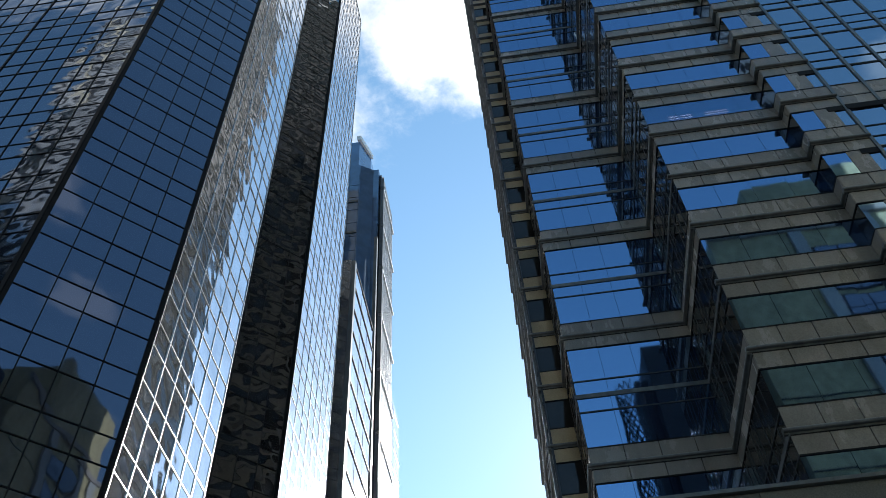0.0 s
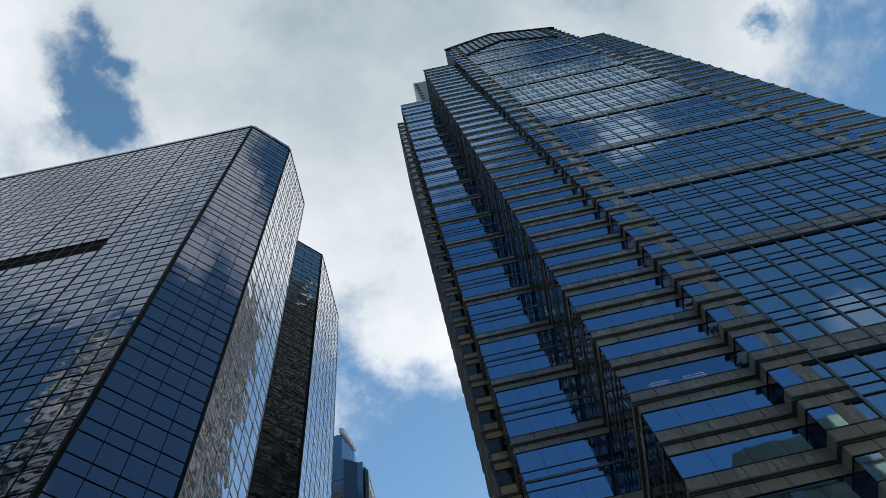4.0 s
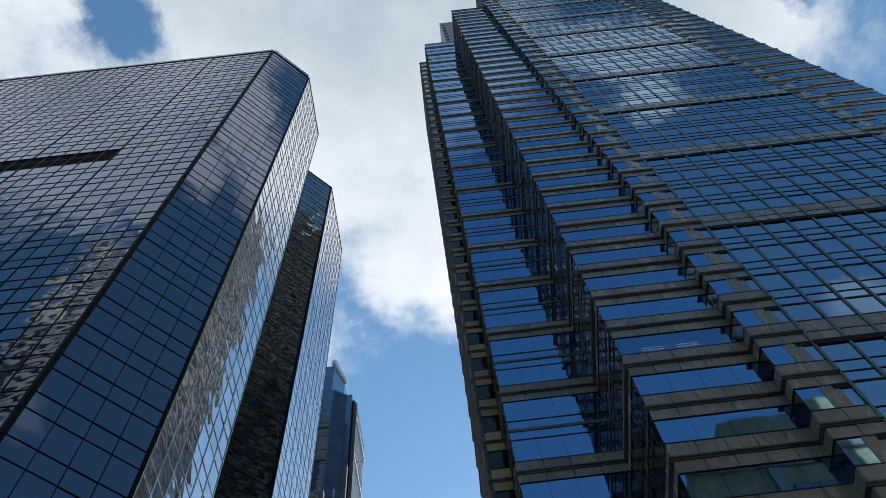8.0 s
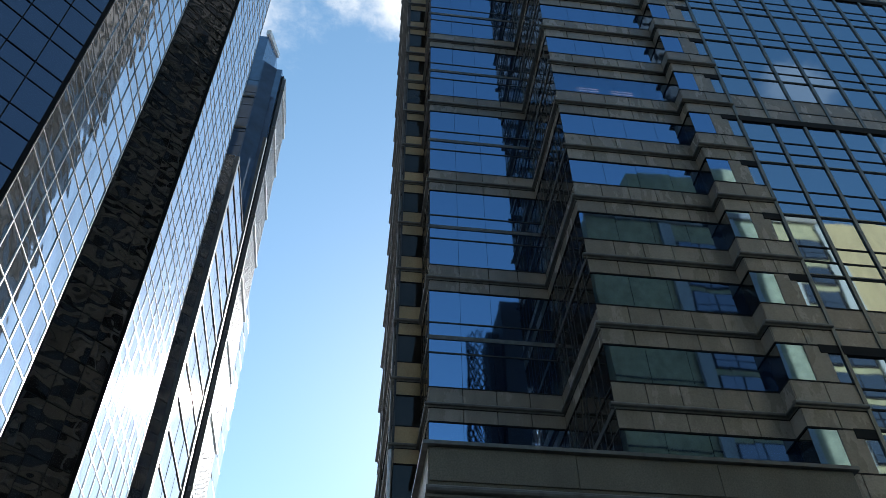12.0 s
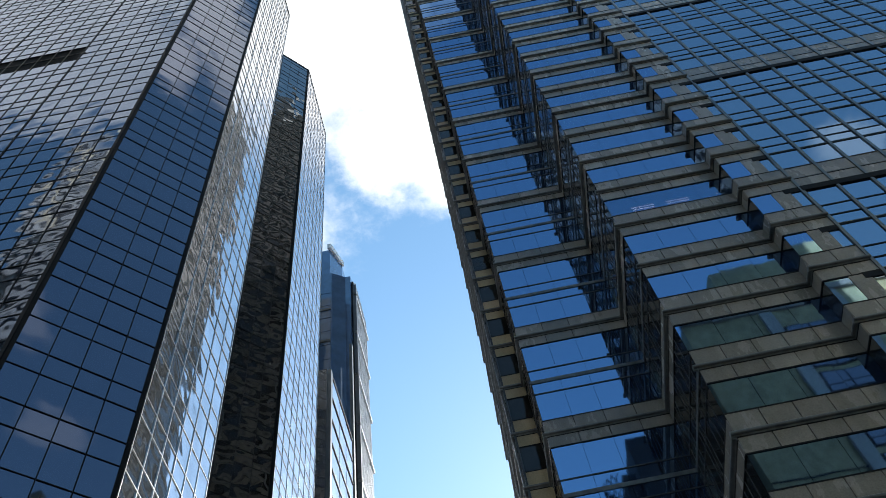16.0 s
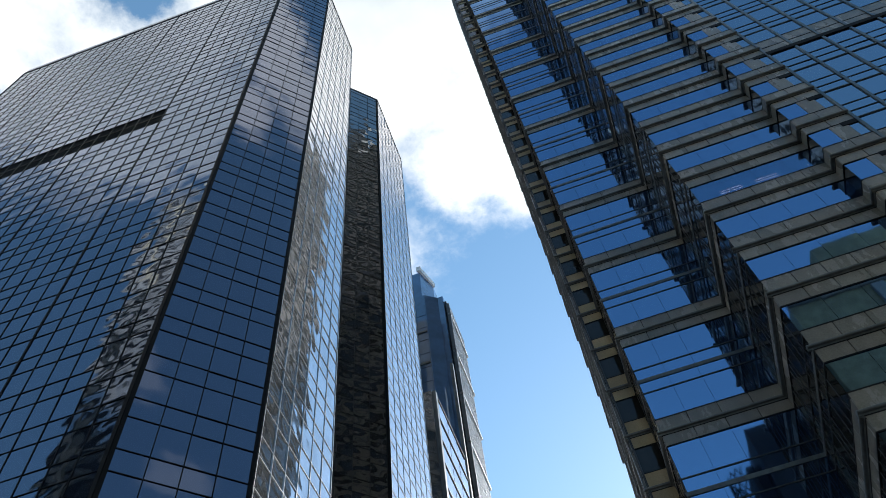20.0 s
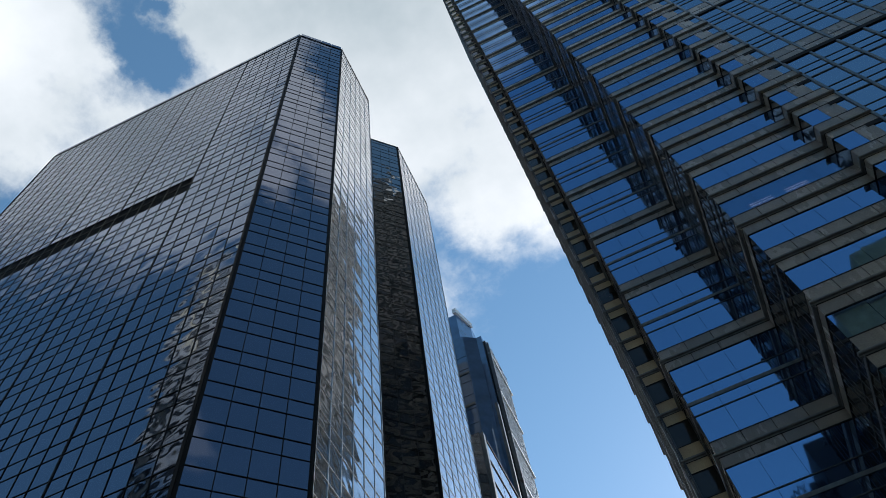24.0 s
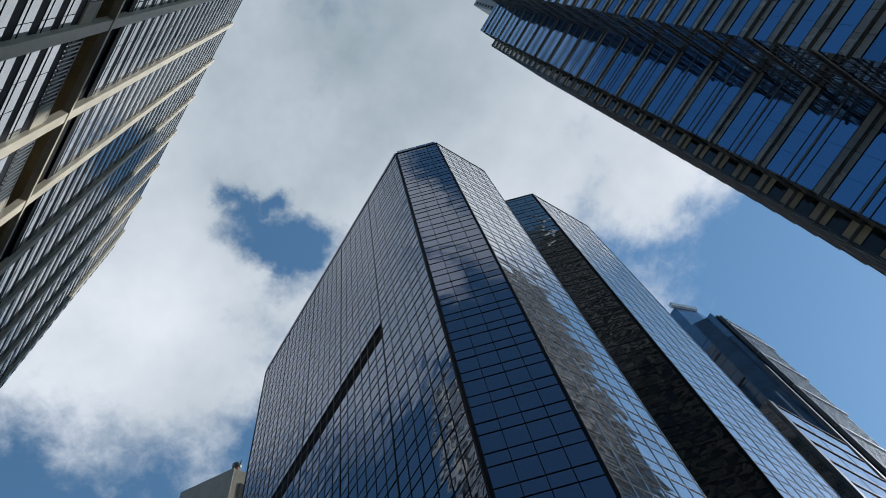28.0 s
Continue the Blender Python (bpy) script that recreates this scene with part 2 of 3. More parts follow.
def open_up(m, share):
    """Let a share of the light pass straight through."""
    nt = m.node_tree
    mix, clear = nt.nodes.new("ShaderNodeMixShader"), nt.nodes.new("ShaderNodeBsdfTransparent")
    mix.inputs[0].default_value = share
    nt.links.new(nt.nodes["Principled BSDF"].outputs[0], mix.inputs[1])
    nt.links.new(clear.outputs[0], mix.inputs[2])
    nt.links.new(mix.outputs[0], nt.nodes["Material Output"].inputs[0])


open_up(M_SEE, 0.3)
M_TUBE, tube_nt, tube_bsdf = material("lit_tube")
tube_bsdf.inputs["Emission Color"].default_value = (1.0, 0.82, 0.86, 1)
tube_bsdf.inputs["Emission Strength"].default_value = 0.75
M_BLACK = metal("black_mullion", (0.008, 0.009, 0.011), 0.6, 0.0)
M_CHROME = metal("bright_mullion", (0.6, 0.6, 0.6), 0.3, 0.9)
M_BRONZE = metal("dark_bronze", (0.07, 0.06, 0.045), 0.4, 0.6)
M_GRAPH = metal("graphite_mullion", (0.05, 0.055, 0.06), 0.4, 0.6)
M_STEEL = metal("satin_steel", (0.13, 0.15, 0.155), 0.3, 0.7)
M_VOID = metal("dark_recess", (0.01, 0.01, 0.011), 0.8, 0.0)
M_GRANITE = stone("brown_grey_granite", (0.25, 0.232, 0.208), (0.35, 0.328, 0.297), 0.26)
# ochre stone with golden sunlight painted into a lighter base
M_SAND = stone("ochre_sunlit_granite", (0.42, 0.34, 0.2), (0.54, 0.44, 0.27), 0.4)
# weathered podium stone; also the tower's unlit side walls, shade in the colour
M_PODIUM = stone("weathered_and_shaded_granite", (0.10, 0.10, 0.085), (0.18, 0.176, 0.15), 0.5)
M_LEDGE = metal("grey_metal_ledge", (0.125, 0.135, 0.14), 0.4, 0.4)
M_BODY = stone("dark_core", (0.03, 0.03, 0.03), (0.05, 0.05, 0.05), 0.8)
M_BEIGE = stone("beige_concrete", (0.27, 0.25, 0.21), (0.35, 0.325, 0.28), 0.75, 9)
M_CREAM = stone("cream_fin_paint", (0.45, 0.395, 0.29), (0.52, 0.46, 0.345), 0.5, 4)
M_CREAMY = stone("warm_beige_concrete", (0.33, 0.29, 0.215), (0.41, 0.365, 0.28), 0.7, 6)
M_EGLASS = glass("black_ribbon_glass", (0.012, 0.013, 0.015), 1.5, 0.01)
M_CHARC = metal("charcoal_panel", (0.016, 0.018, 0.02), 0.7, 0.0)
M_WHITE = metal("white_metal", (0.82, 0.82, 0.83), 0.4, 0.0)
M_GOLD = stone("ochre_soffit", (0.35, 0.25, 0.11), (0.45, 0.33, 0.16), 0.6, 6)
M_PALE = glass("pale_reflective_glass", (0.02, 0.022, 0.024), 2.0, 0.01)
M_DPANE = glass("pale_mirror_glass", (0.45, 0.45, 0.44), 2.0, 0.008, coat=0.78)
M_RIB = metal("blue_grey_rib", (0.36, 0.40, 0.45), 0.5, 0.2)
M_OLIVE = stone("olive_ochre_render", (0.34, 0.31, 0.15), (0.52, 0.47, 0.24), 0.7, 0.9)
M_GREYST = stone("grey_green_stone", (0.34, 0.36, 0.33), (0.46, 0.48, 0.44), 0.6, 5)
M_RUST = stone("rust_red_paint", (0.2, 0.06, 0.04), (0.3, 0.1, 0.06), 0.7, 8)
M_YELLOW = stone("pale_yellow_render", (0.48, 0.36, 0.17), (0.55, 0.42, 0.2), 0.8, 5)
# unseen ground, paler than asphalt to bounce light up the walls
M_PAVE = stone("bounce_asphalt", (0.14, 0.138, 0.134), (0.21, 0.206, 0.2), 0.85, 12)

# ---- mesh helpers ----
BOX_F = [(0, 3, 2, 1), (4, 5, 6, 7), (0, 1, 5, 4), (1, 2, 6, 5), (2, 3, 7, 6), (3, 0, 4, 7)]


class Mesh:
    """Gathers boxes, prisms and bars, and makes one mesh of them."""

    def __init__(self):
        self.v, self.f = [], []

    def add(self, verts, faces):
        b = len(self.v)
        self.v += verts
        self.f += [tuple(b + i for i in q) for q in faces]

    def box(self, x0, x1, y0, y1, z0, z1, tx=0.0, tz=0.0):
        """tx, tz: how far the front leans over its width and its height."""
        a, b = tx / 2, tz / 2
        self.add([(x0, y0 - a - b, z0), (x1, y0 + a - b, z0), (x1, y1, z0), (x0, y1, z0),
                  (x0, y0 - a + b, z1), (x1, y0 + a + b, z1), (x1, y1, z1), (x0, y1, z1)], BOX_F)

    def prism(self, plan, z0, z1):
        n = len(plan)
        self.add([(x, y, z0) for x, y in plan] + [(x, y, z1) for x, y in plan],
                 [tuple(range(n - 1, -1, -1)), tuple(range(n, 2 * n))] + [(i, (i + 1) % n, n + (i + 1) % n, n + i) for i in range(n)])

    def profile(self, prof, x0, x1):
        """A moulding: the outline prof in (y, z), run from x0 to x1."""
        n = len(prof)
        self.add([(x0, y, z) for y, z in prof] + [(x1, y, z) for y, z in prof],
                 [tuple(range(n)), tuple(range(2 * n - 1, n - 1, -1))] + [(i, n + i, n + (i + 1) % n, (i + 1) % n) for i in range(n)])

    def bar(self, a, b, r, n=6):
        a, b = Vector(a), Vector(b)
        d = (b - a).normalized()
        u = d.orthogonal().normalized()
        w = d.cross(u)
        ring = [u * math.cos(2 * math.pi * i / n) * r + w * math.sin(2 * math.pi * i / n) * r for i in range(n)]
        self.add([tuple(a + q) for q in ring] + [tuple(b + q) for q in ring],
                 [tuple(range(n)), tuple(range(2 * n - 1, n - 1, -1))] + [(i, n + i, n + (i + 1) % n, (i + 1) % n) for i in range(n)])

    def data(self, name, mat):
        me = bpy.data.meshes.new(name)
        me.from_pydata(self.v, [], self.f)
        me.materials.append(mat)
        me.validate()
        bm = bmesh.new()
        bm.from_mesh(me)
        bmesh.ops.recalc_face_normals(bm, faces=bm.faces)
        bm.to_mesh(me)
        bm.free()
        return me


def part(name, mesh, mat, parent, label="", at=None):
    me = mesh.data(name, mat) if isinstance(mesh, Mesh) else mesh
    ob = new(name, me)
    ob.parent = parent
    if at is not None:
        ob.matrix_local = at
    if label:
        tagged(ob, label)
    return ob


def thing(name, label, category, at=(0, 0, 0), group="", kind=""):
    ob = new(name)
    ob.location = at
    return tagged(ob, label, category, group, kind)


SHARED = {}


def slab(sx, sy, sz, mat, bevel=0.0):
    """A shared piece, its front at y = 0, its lower left corner at the origin."""
    key = (round(sx, 3), round(sy, 3), round(sz, 3), mat.name)
    if key not in SHARED:
        m = Mesh()
        e = min(bevel, sx / 4, sz / 4)
        if e > 0:
            m.add([(0, e, 0), (sx, e, 0), (sx, e, sz), (0, e, sz), (e, 0, e), (sx - e, 0, e), (sx - e, 0, sz - e), (e, 0, sz - e),
                   (0, sy, 0), (sx, sy, 0), (sx, sy, sz), (0, sy, sz)],
                  [(4, 5, 6, 7), (0, 1, 5, 4), (1, 2, 6, 5), (2, 3, 7, 6), (3, 0, 4, 7), (0, 8, 9, 1), (1, 9, 10, 2), (2, 10, 11, 3), (3, 11, 8, 0), (11, 10, 9, 8)])
        else:
            m.box(0, sx, 0, sy, 0, sz)
        SHARED[key] = m.data("piece", mat)
    return SHARED[key]


def piece(name, sx, sy, sz, mat, parent, x, y, z, tx=0.0, tz=0.0, bevel=0.0):
    ob = new(name, slab(sx, sy, sz, mat, bevel))
    ob.parent = parent
    ob.matrix_local = Matrix.Translation((x, y, z)) @ Euler((tz, 0, tx)).to_matrix().to_4x4()
    return ob


def facade(tower, name, corner, turn, width, z0, z1, depth, mat, label="", back=0.12, inset=0.0):
    """A wall in its own frame: x along it, y into the building, z up. turn: degrees about z; 0 faces -y, 90 faces +x, -90 faces -x."""
    m = Mesh()
    m.box(inset, width - inset, back, depth, z0, z1)
    base = tower.location
    return part(name, m, mat, tower, label, Matrix.Translation((corner[0] - base[0], corner[1] - base[1], 0)) @ Matrix.Rotation(radians(turn), 4, "Z"))


rng = random.Random(7)


def tilt(a):
    return rng.gauss(0, a)


def glazing(wall, x0, x1, cols, rows, mats, near, lean=0.004, gap=0.03, y=0.0, name="pane", skip=None):
    """Panes between x0 and x1. rows: (z0, z1, kind); near(x, z): built as pieces of their own, the rest joined."""
    w = (x1 - x0) / cols
    rest = {}
    for za, zb, kind in rows:
        for c in range(cols):
            xa = x0 + c * w
            if skip and skip(xa + w / 2, (za + zb) / 2):
                continue
            tx, tz = tilt(lean), tilt(lean * 0.7)
            if near and near(xa + w / 2, (za + zb) / 2):
                piece(name, w - 2 * gap, 0.06, zb - za - 2 * gap, mats[kind], wall, xa + gap, y, za + gap, tx, tz)
            else:
                rest.setdefault(kind, Mesh()).box(xa + gap, xa + w - gap, y, y + 0.06, za + gap, zb - gap, tx * w, tz * (zb - za))
    for kind, m in rest.items():
        tagged(part(name + "_field", m, mats[kind], wall), kind="stuff")


def uprights(wall, xs, z0, z1, wide, deep, mat, y=0.0, name="mullion"):
    for x in xs:
        piece(name, wide, deep, z1 - z0, mat, wall, x - wide / 2, y - deep, z0)


def transoms(wall, x0, x1, zs, high, deep, mat, y=0.0, name="transom", single=True):
    rest = Mesh()
    for z in zs:
        if single:
            piece(name, x1 - x0, deep, high, mat, wall, x0, y - deep, z - high / 2)
        else:
            rest.box(x0, x1, y - deep, y, z - high / 2, z + high / 2)
    if not single:
        part(name + "_field", rest, mat, wall)["kind"] = "stuff"


# ---- ground ----
m = Mesh()
m.box(-3000, 3000, -3000, 3000, -0.5, 0)
tagged(part("ground", m, M_PAVE, None), "unseen grey street, lightened to bounce light onto the towers", "ground", kind="structure")

# ---- the blue glass tower, with its taller twin block behind ----
A_TOP = 143.6
FLOOR_A, BASE_A = 3.9, 0.72


def a_rows(top):
    rows, z = [], BASE_A
    while z < top - 2.2:
        rows += [(z, z + 1.53, 1), (z + 1.53, z + FLOOR_A, 0)]
        z += FLOOR_A
    if top - z > 0.8:
        rows.append((z, top - 0.5, 1))
    return rows


def grid_wall(tower, name, corner, turn, width, top, cols, mats, near, lean, bar_mat, edge, thick_every=0, skip=None, bar=0.075, label=""):
    wall = facade(tower, name, corner, turn, width, 0, top - 0.3, 0.5, M_VOID, label)
    rows = a_rows(top)
    x0, x1 = edge, width - edge
    glazing(wall, x0, x1, cols, rows, mats, near, lean, 0.02, skip=skip)
    w = (x1 - x0) / cols
    xs = [x0 + w * i for i in range(cols + 1)]
    thin = [x for i, x in enumerate(xs) if not (thick_every and i % thick_every == 0)]
    uprights(wall, thin, 0, top - 0.4, bar, 0.05, bar_mat)
    if thick_every:
        uprights(wall, [x for i, x in enumerate(xs) if i % thick_every == 0], 0, top - 0.4, bar * 3.2, 0.06, bar_mat)
    transoms(wall, 0, width, [r[0] for r in rows], bar * 0.9, 0.045, bar_mat)
    if edge > 0.1:
        for x in (0, width - edge):
            piece("corner_strip", edge, 0.3, top - 0.35, M_BLACK, wall, x, -0.07, 0)
    piece("coping", width, 0.55, 0.5, M_BLACK, wall, 0, -0.05, top - 0.5)
    return wall


tower_a = thing("office_tower", "dark blue mirror-glass office tower with a chamfered corner", "tower", (-45, 33, 0))
m = Mesh()
m.prism([(-71.0 + 45, 23.9 - 33), (-23.0 + 45, 23.9 - 33), (-18.1 + 45, 28.8 - 33), (-18.1 + 45, 38.2 - 33), (-23.0 + 45, 43.2 - 33), (-71.0 + 45, 43.2 - 33)], 0, A_TOP - 0.4)
part("core", m, M_BODY, tower_a)
in_slot = lambda x, z: 9.7 < x < 39.1 and 85.8 < z < 90.0
wall_a1 = grid_wall(tower_a, "curtain_wall", (-71.3, 23.3), 0, 48.6, A_TOP, 30, (M_BLUE, M_BLUE_SP), lambda x, z: x > 36 and 46 < z < 82, 0.004, M_BLACK, 0.18, 6, in_slot, bar=0.043)
wall_a2 = grid_wall(tower_a, "curtain_wall", (-22.7, 23.3), 45, 7.354, A_TOP, 4, (M_CHAM, M_CHAM), lambda x, z: z > 14, 0.0025, M_BLACK, 0.2, bar=0.055)
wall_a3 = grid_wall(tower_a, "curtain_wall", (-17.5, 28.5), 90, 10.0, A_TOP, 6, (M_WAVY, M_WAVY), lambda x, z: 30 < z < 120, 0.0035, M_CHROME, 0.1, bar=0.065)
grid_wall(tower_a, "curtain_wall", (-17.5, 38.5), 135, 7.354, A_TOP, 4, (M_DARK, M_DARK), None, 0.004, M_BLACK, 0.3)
# the louvred plant-room slot
m = Mesh()
m.box(9.7, 39.1, 0.55, 0.8, 85.7, 90.1)
slot = part("plant_slot", m, M_VOID, wall_a1, "black recessed louvre slot")
for i in range(5):
    piece("louvre", 29.4, 0.3, 0.12, M_BLACK, wall_a1, 9.7, 0.2, 86.3 + i * 0.8)

uprights(wall_a1, [0.18 + 48.24 / 30 * i for i in range(6, 24)], 85.8, 90.0, 0.05, 0.07, M_BRONZE, name="slot_bar")
piece("slot_rail", 29.4, 0.07, 0.06, M_BRONZE, wall_a1, 9.7, -0.07, 88.3)

B_TOP = 150.6
tower_b = thing("office_tower", "taller mirror-glass office block behind the blue tower", "tower", (-45, 57, 0))
m = Mesh()
m.prism([(-71 + 45, 46.3 - 57), (-23.0 + 45, 46.3 - 57), (-18.1 + 45, 51.2 - 57), (-18.1 + 45, 63.8 - 57), (-23.0 + 45, 68.5 - 57), (-71 + 45, 68.5 - 57)], 0, B_TOP - 0.4)
part("core", m, M_BODY, tower_b)
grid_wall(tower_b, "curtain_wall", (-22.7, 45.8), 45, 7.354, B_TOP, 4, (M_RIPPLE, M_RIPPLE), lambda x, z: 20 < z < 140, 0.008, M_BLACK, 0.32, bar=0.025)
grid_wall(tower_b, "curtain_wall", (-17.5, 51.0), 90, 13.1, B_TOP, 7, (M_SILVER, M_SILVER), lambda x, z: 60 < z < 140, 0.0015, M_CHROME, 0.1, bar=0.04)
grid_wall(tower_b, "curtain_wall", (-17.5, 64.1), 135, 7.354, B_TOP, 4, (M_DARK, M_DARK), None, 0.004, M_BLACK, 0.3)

# ---- the stepped tower with granite bands ----
FLOOR_C = 3.98
C_ROOF = 180.1
K = 30.4 - 7 * FLOOR_C      # the lowest window head
BAND = 2.1
tower_c = thing("office_tower", "stepped office tower with granite bands and cobalt-blue glass", "tower", (30, 40, 0))
# a bullnose moulding and, on the curtain wall, a flat strip
LEDGE = [(0.05, -0.12), (-0.05, -0.12), (-0.07, -0.06), (-0.15, -0.06), (-0.19, -0.04), (-0.21, 0.01), (-0.2, 0.06), (-0.16, 0.1), (-0.08, 0.12), (0.05, 0.13)]
FLAT = [(0.05, -0.05), (-0.01, -0.05), (-0.035, -0.03), (-0.035, 0.03), (-0.01, 0.05), (0.05, 0.05)]


def granite_band(wall, width, z, near, pw=1.5, over0=0.0, over1=0.0, high=BAND, mat=None, shape=LEDGE):
    """One floor's band: two courses of granite panels with a moulding between."""
    mat = mat or M_GRANITE
    mid = z + high * 0.46
    n = max(1, round(width / pw))
    w = width / n
    rest = Mesh()
    for za, zb in ((z, mid + shape[0][1]), (mid + shape[-1][1], z + high)):
        for i in range(n):
            if near:
                piece("granite_panel", w - 0.03, 0.2, zb - za, mat, wall, i * w + 0.015, -0.02, za, tilt(0.0015), tilt(0.0015), 0.01)
            else:
                rest.box(i * w + 0.015, (i + 1) * w - 0.015, -0.02, 0.08, za, zb)
    if rest.v:
        part("granite_course", rest, mat, wall)["kind"] = "stuff"
    led = Mesh()
    led.profile([(y, mid + q) for y, q in shape], -over0, width + over1)
    part("ledge_moulding", led, M_LEDGE, wall)
    piece("moulding_joint", width, 0.06, 0.05, M_BLACK, wall, 0, -0.035, mid + shape[0][1] - 0.05)
    for zz in (z - 0.04, z + high):
        piece("window_trim", width, 0.08, 0.06, M_BLACK, wall, 0, -0.04, zz - 0.02)


def c_wall(corner, turn, width, top, depth=0.5):
    return facade(tower_c, "stepped_wall", corner, turn, width, 0, top, depth, M_VOID, inset=0.2)


FACE1_Y, FACE2_Y, FACE3_Y = 31.3, 25.0, 24.1
XW = 2.12
X0, X1, X2, X3, X4, X5, X6 = 3.5, 9.85, 16.75, 19.5, 39.9, 42.65, 49.35

m = Mesh()
m.prism([(X0 + 0.4 - 30, FACE1_Y + 0.5 - 40), (X1 + 0.4 - 30, FACE1_Y + 0.5 - 40), (X1 + 0.4 - 30, FACE2_Y + 0.5 - 40), (X6 - 0.4 - 30, FACE2_Y + 0.5 - 40),
         (X6 - 0.4 - 30, FACE1_Y - 40), (55 - 30, FACE1_Y - 40), (55 - 30, 73.8 - 40), (X0 + 0.4 - 30, 73.8 - 40), (X0 + 0.4 - 30, 49.8 - 40), (XW + 0.4 - 30, 49.8 - 40), (XW + 0.4 - 30, 35.5 - 40), (X0 + 0.4 - 30, 35.5 - 40)], 0, C_ROOF - 0.3)
part("core", m, M_BODY, tower_c)
m = Mesh()
m.prism([(X2 + 0.3 - 30, FACE3_Y + 0.4 - 40), (X5 - 0.3 - 30, FACE3_Y + 0.4 - 40), (X5 - 0.3 - 30, 50 - 40), (X2 + 0.3 - 30, 50 - 40)], C_ROOF - 0.3, 200.0)
part("upper_core", m, M_BODY, tower_c)


def single_floors(wall, width, cols, top, near_z, mats=(M_CGLASS,), mat=None, over=(0.0, 0.0), lit=None):
    """A band and a strip of windows at every floor."""
    k = 0
    while K + k * FLOOR_C < top - 1:
        z = K + k * FLOOR_C
        granite_band(wall, width, z, z < near_z, over0=over[0], over1=over[1], mat=mat)
        za, zb = z + BAND + 0.05, min(z + FLOOR_C - 0.05, top - 0.2)
        if zb > za + 0.3:
            glazing(wall, 0, width, cols, [(za, zb, 0)], (M_SEE,) if k == lit else mats, (lambda x, q: q < near_z), 0.0012, 0.009, 0.0)
        k += 1


def double_floors(wall, width, cols, top, near_z, mats=(M_CGLASS,), rails=True, over=(0.0, 0.0)):
    """A band at every second floor, rails across the tall glass between."""
    k = 0
    while K + FLOOR_C + k * 2 * FLOOR_C < top - 1:
        z = K + FLOOR_C + k * 2 * FLOOR_C
        granite_band(wall, width, z, z < near_z, high=1.85, over0=over[0], over1=over[1])
        za, zb = z + 1.9, min(z + 2 * FLOOR_C - 0.05, top - 0.2)
        if zb > za + 0.5:
            mid = za + (zb - za) * 0.5
            glazing(wall, 0, width, cols, [(za, mid, 0), (mid, zb, 0)], mats, (lambda x, q: q < near_z), 0.0012, 0.008, 0.0)
            if rails:
                for dz, hi, de in ((2.0, 0.07, 0.025), (2.95, 0.24, 0.035), (3.9, 0.07, 0.025)):
                    if za + dz < zb:
                        piece("rail", width + 0.2, de, hi, M_LEDGE if hi > 0.2 else M_GRAPH, wall, -0.1, -de - 0.01, za + dz - hi / 2)
        k += 1


w1 = c_wall((X0, FACE1_Y), 0, X1 - X0, C_ROOF)
double_floors(w1, X1 - X0, 4, C_ROOF, 95, over=(0.2, 0))
w12 = c_wall((X1, FACE1_Y), -90, FACE1_Y - FACE2_Y, C_ROOF)
double_floors(w12, FACE1_Y - FACE2_Y, 4, C_ROOF, 80, (M_SMOKE,))
uprights(w12, [0.5, 1.2, 1.6, 2.5, 2.9, 3.3, 4.2, 4.8, 5.5], 0, C_ROOF, 0.09, 0.05, M_GRAPH, y=0.035)
w2 = c_wall((X1, FACE2_Y), 0, X2 - X1, C_ROOF)
single_floors(w2, X2 - X1, 4, C_ROOF, 90, over=(0.2, 0), lit=9)
for x in (1.3, 3.3):
    for dx in (0.0, 0.66):
        for dz in (0.0, 0.22, 0.44):
            piece("ceiling_light", 0.6, 0.02, 0.07, M_TUBE, w2, x + dx, 0.075, 40.62 + dz)
piece("spot_lamp", 0.06, 0.02, 0.06, M_TUBE, w2, 6.15, 0.075, 40.9)
w23 = c_wall((X2, FACE2_Y), -90, FACE2_Y - FACE3_Y, C_ROOF)
single_floors(w23, FACE2_Y - FACE3_Y, 1, C_ROOF, 80, (M_DARK,))

# piers beside the middle bay: a window, a granite panel and a slim window at every floor
def pier(corner, flip):
    wall = c_wall(corner, 0, X3 - X2, 200.0)
    w = X3 - X2
    k = 0
    while K + k * FLOOR_C < 198:
        z = K + k * FLOOR_C
        granite_band(wall, w, z, z < 90, 1.35, 0.0 if flip else 0.2, 0.2 if flip else 0.0)
        za, zb = z + BAND, z + FLOOR_C
        xs = ((0.0, 1.15), (1.15, 2.1), (2.1, w))
        if flip:
            xs = tuple((w - b, w - a) for a, b in xs)
        piece("pane", 1.13, 0.06, zb - za - 0.1, M_CGLASS, wall, xs[0][0], 0.0, za + 0.05, tilt(0.003), tilt(0.002))
        piece("granite_panel", xs[1][1] - xs[1][0], 0.2, zb - za, M_GRANITE, wall, xs[1][0], -0.02, za, 0, 0, 0.01)
        piece("pane", xs[2][1] - xs[2][0], 0.06, zb - za - 0.1, M_CMAIN, wall, xs[2][0], 0.0, za + 0.05, tilt(0.003), tilt(0.002))
        # black block painted in for the dark notch over the slim window
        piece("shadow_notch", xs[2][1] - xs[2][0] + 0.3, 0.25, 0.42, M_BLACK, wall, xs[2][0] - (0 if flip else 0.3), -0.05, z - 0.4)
        k += 1
    return wall


pier((X2, FACE3_Y), False)
pier((X4, FACE3_Y), True)

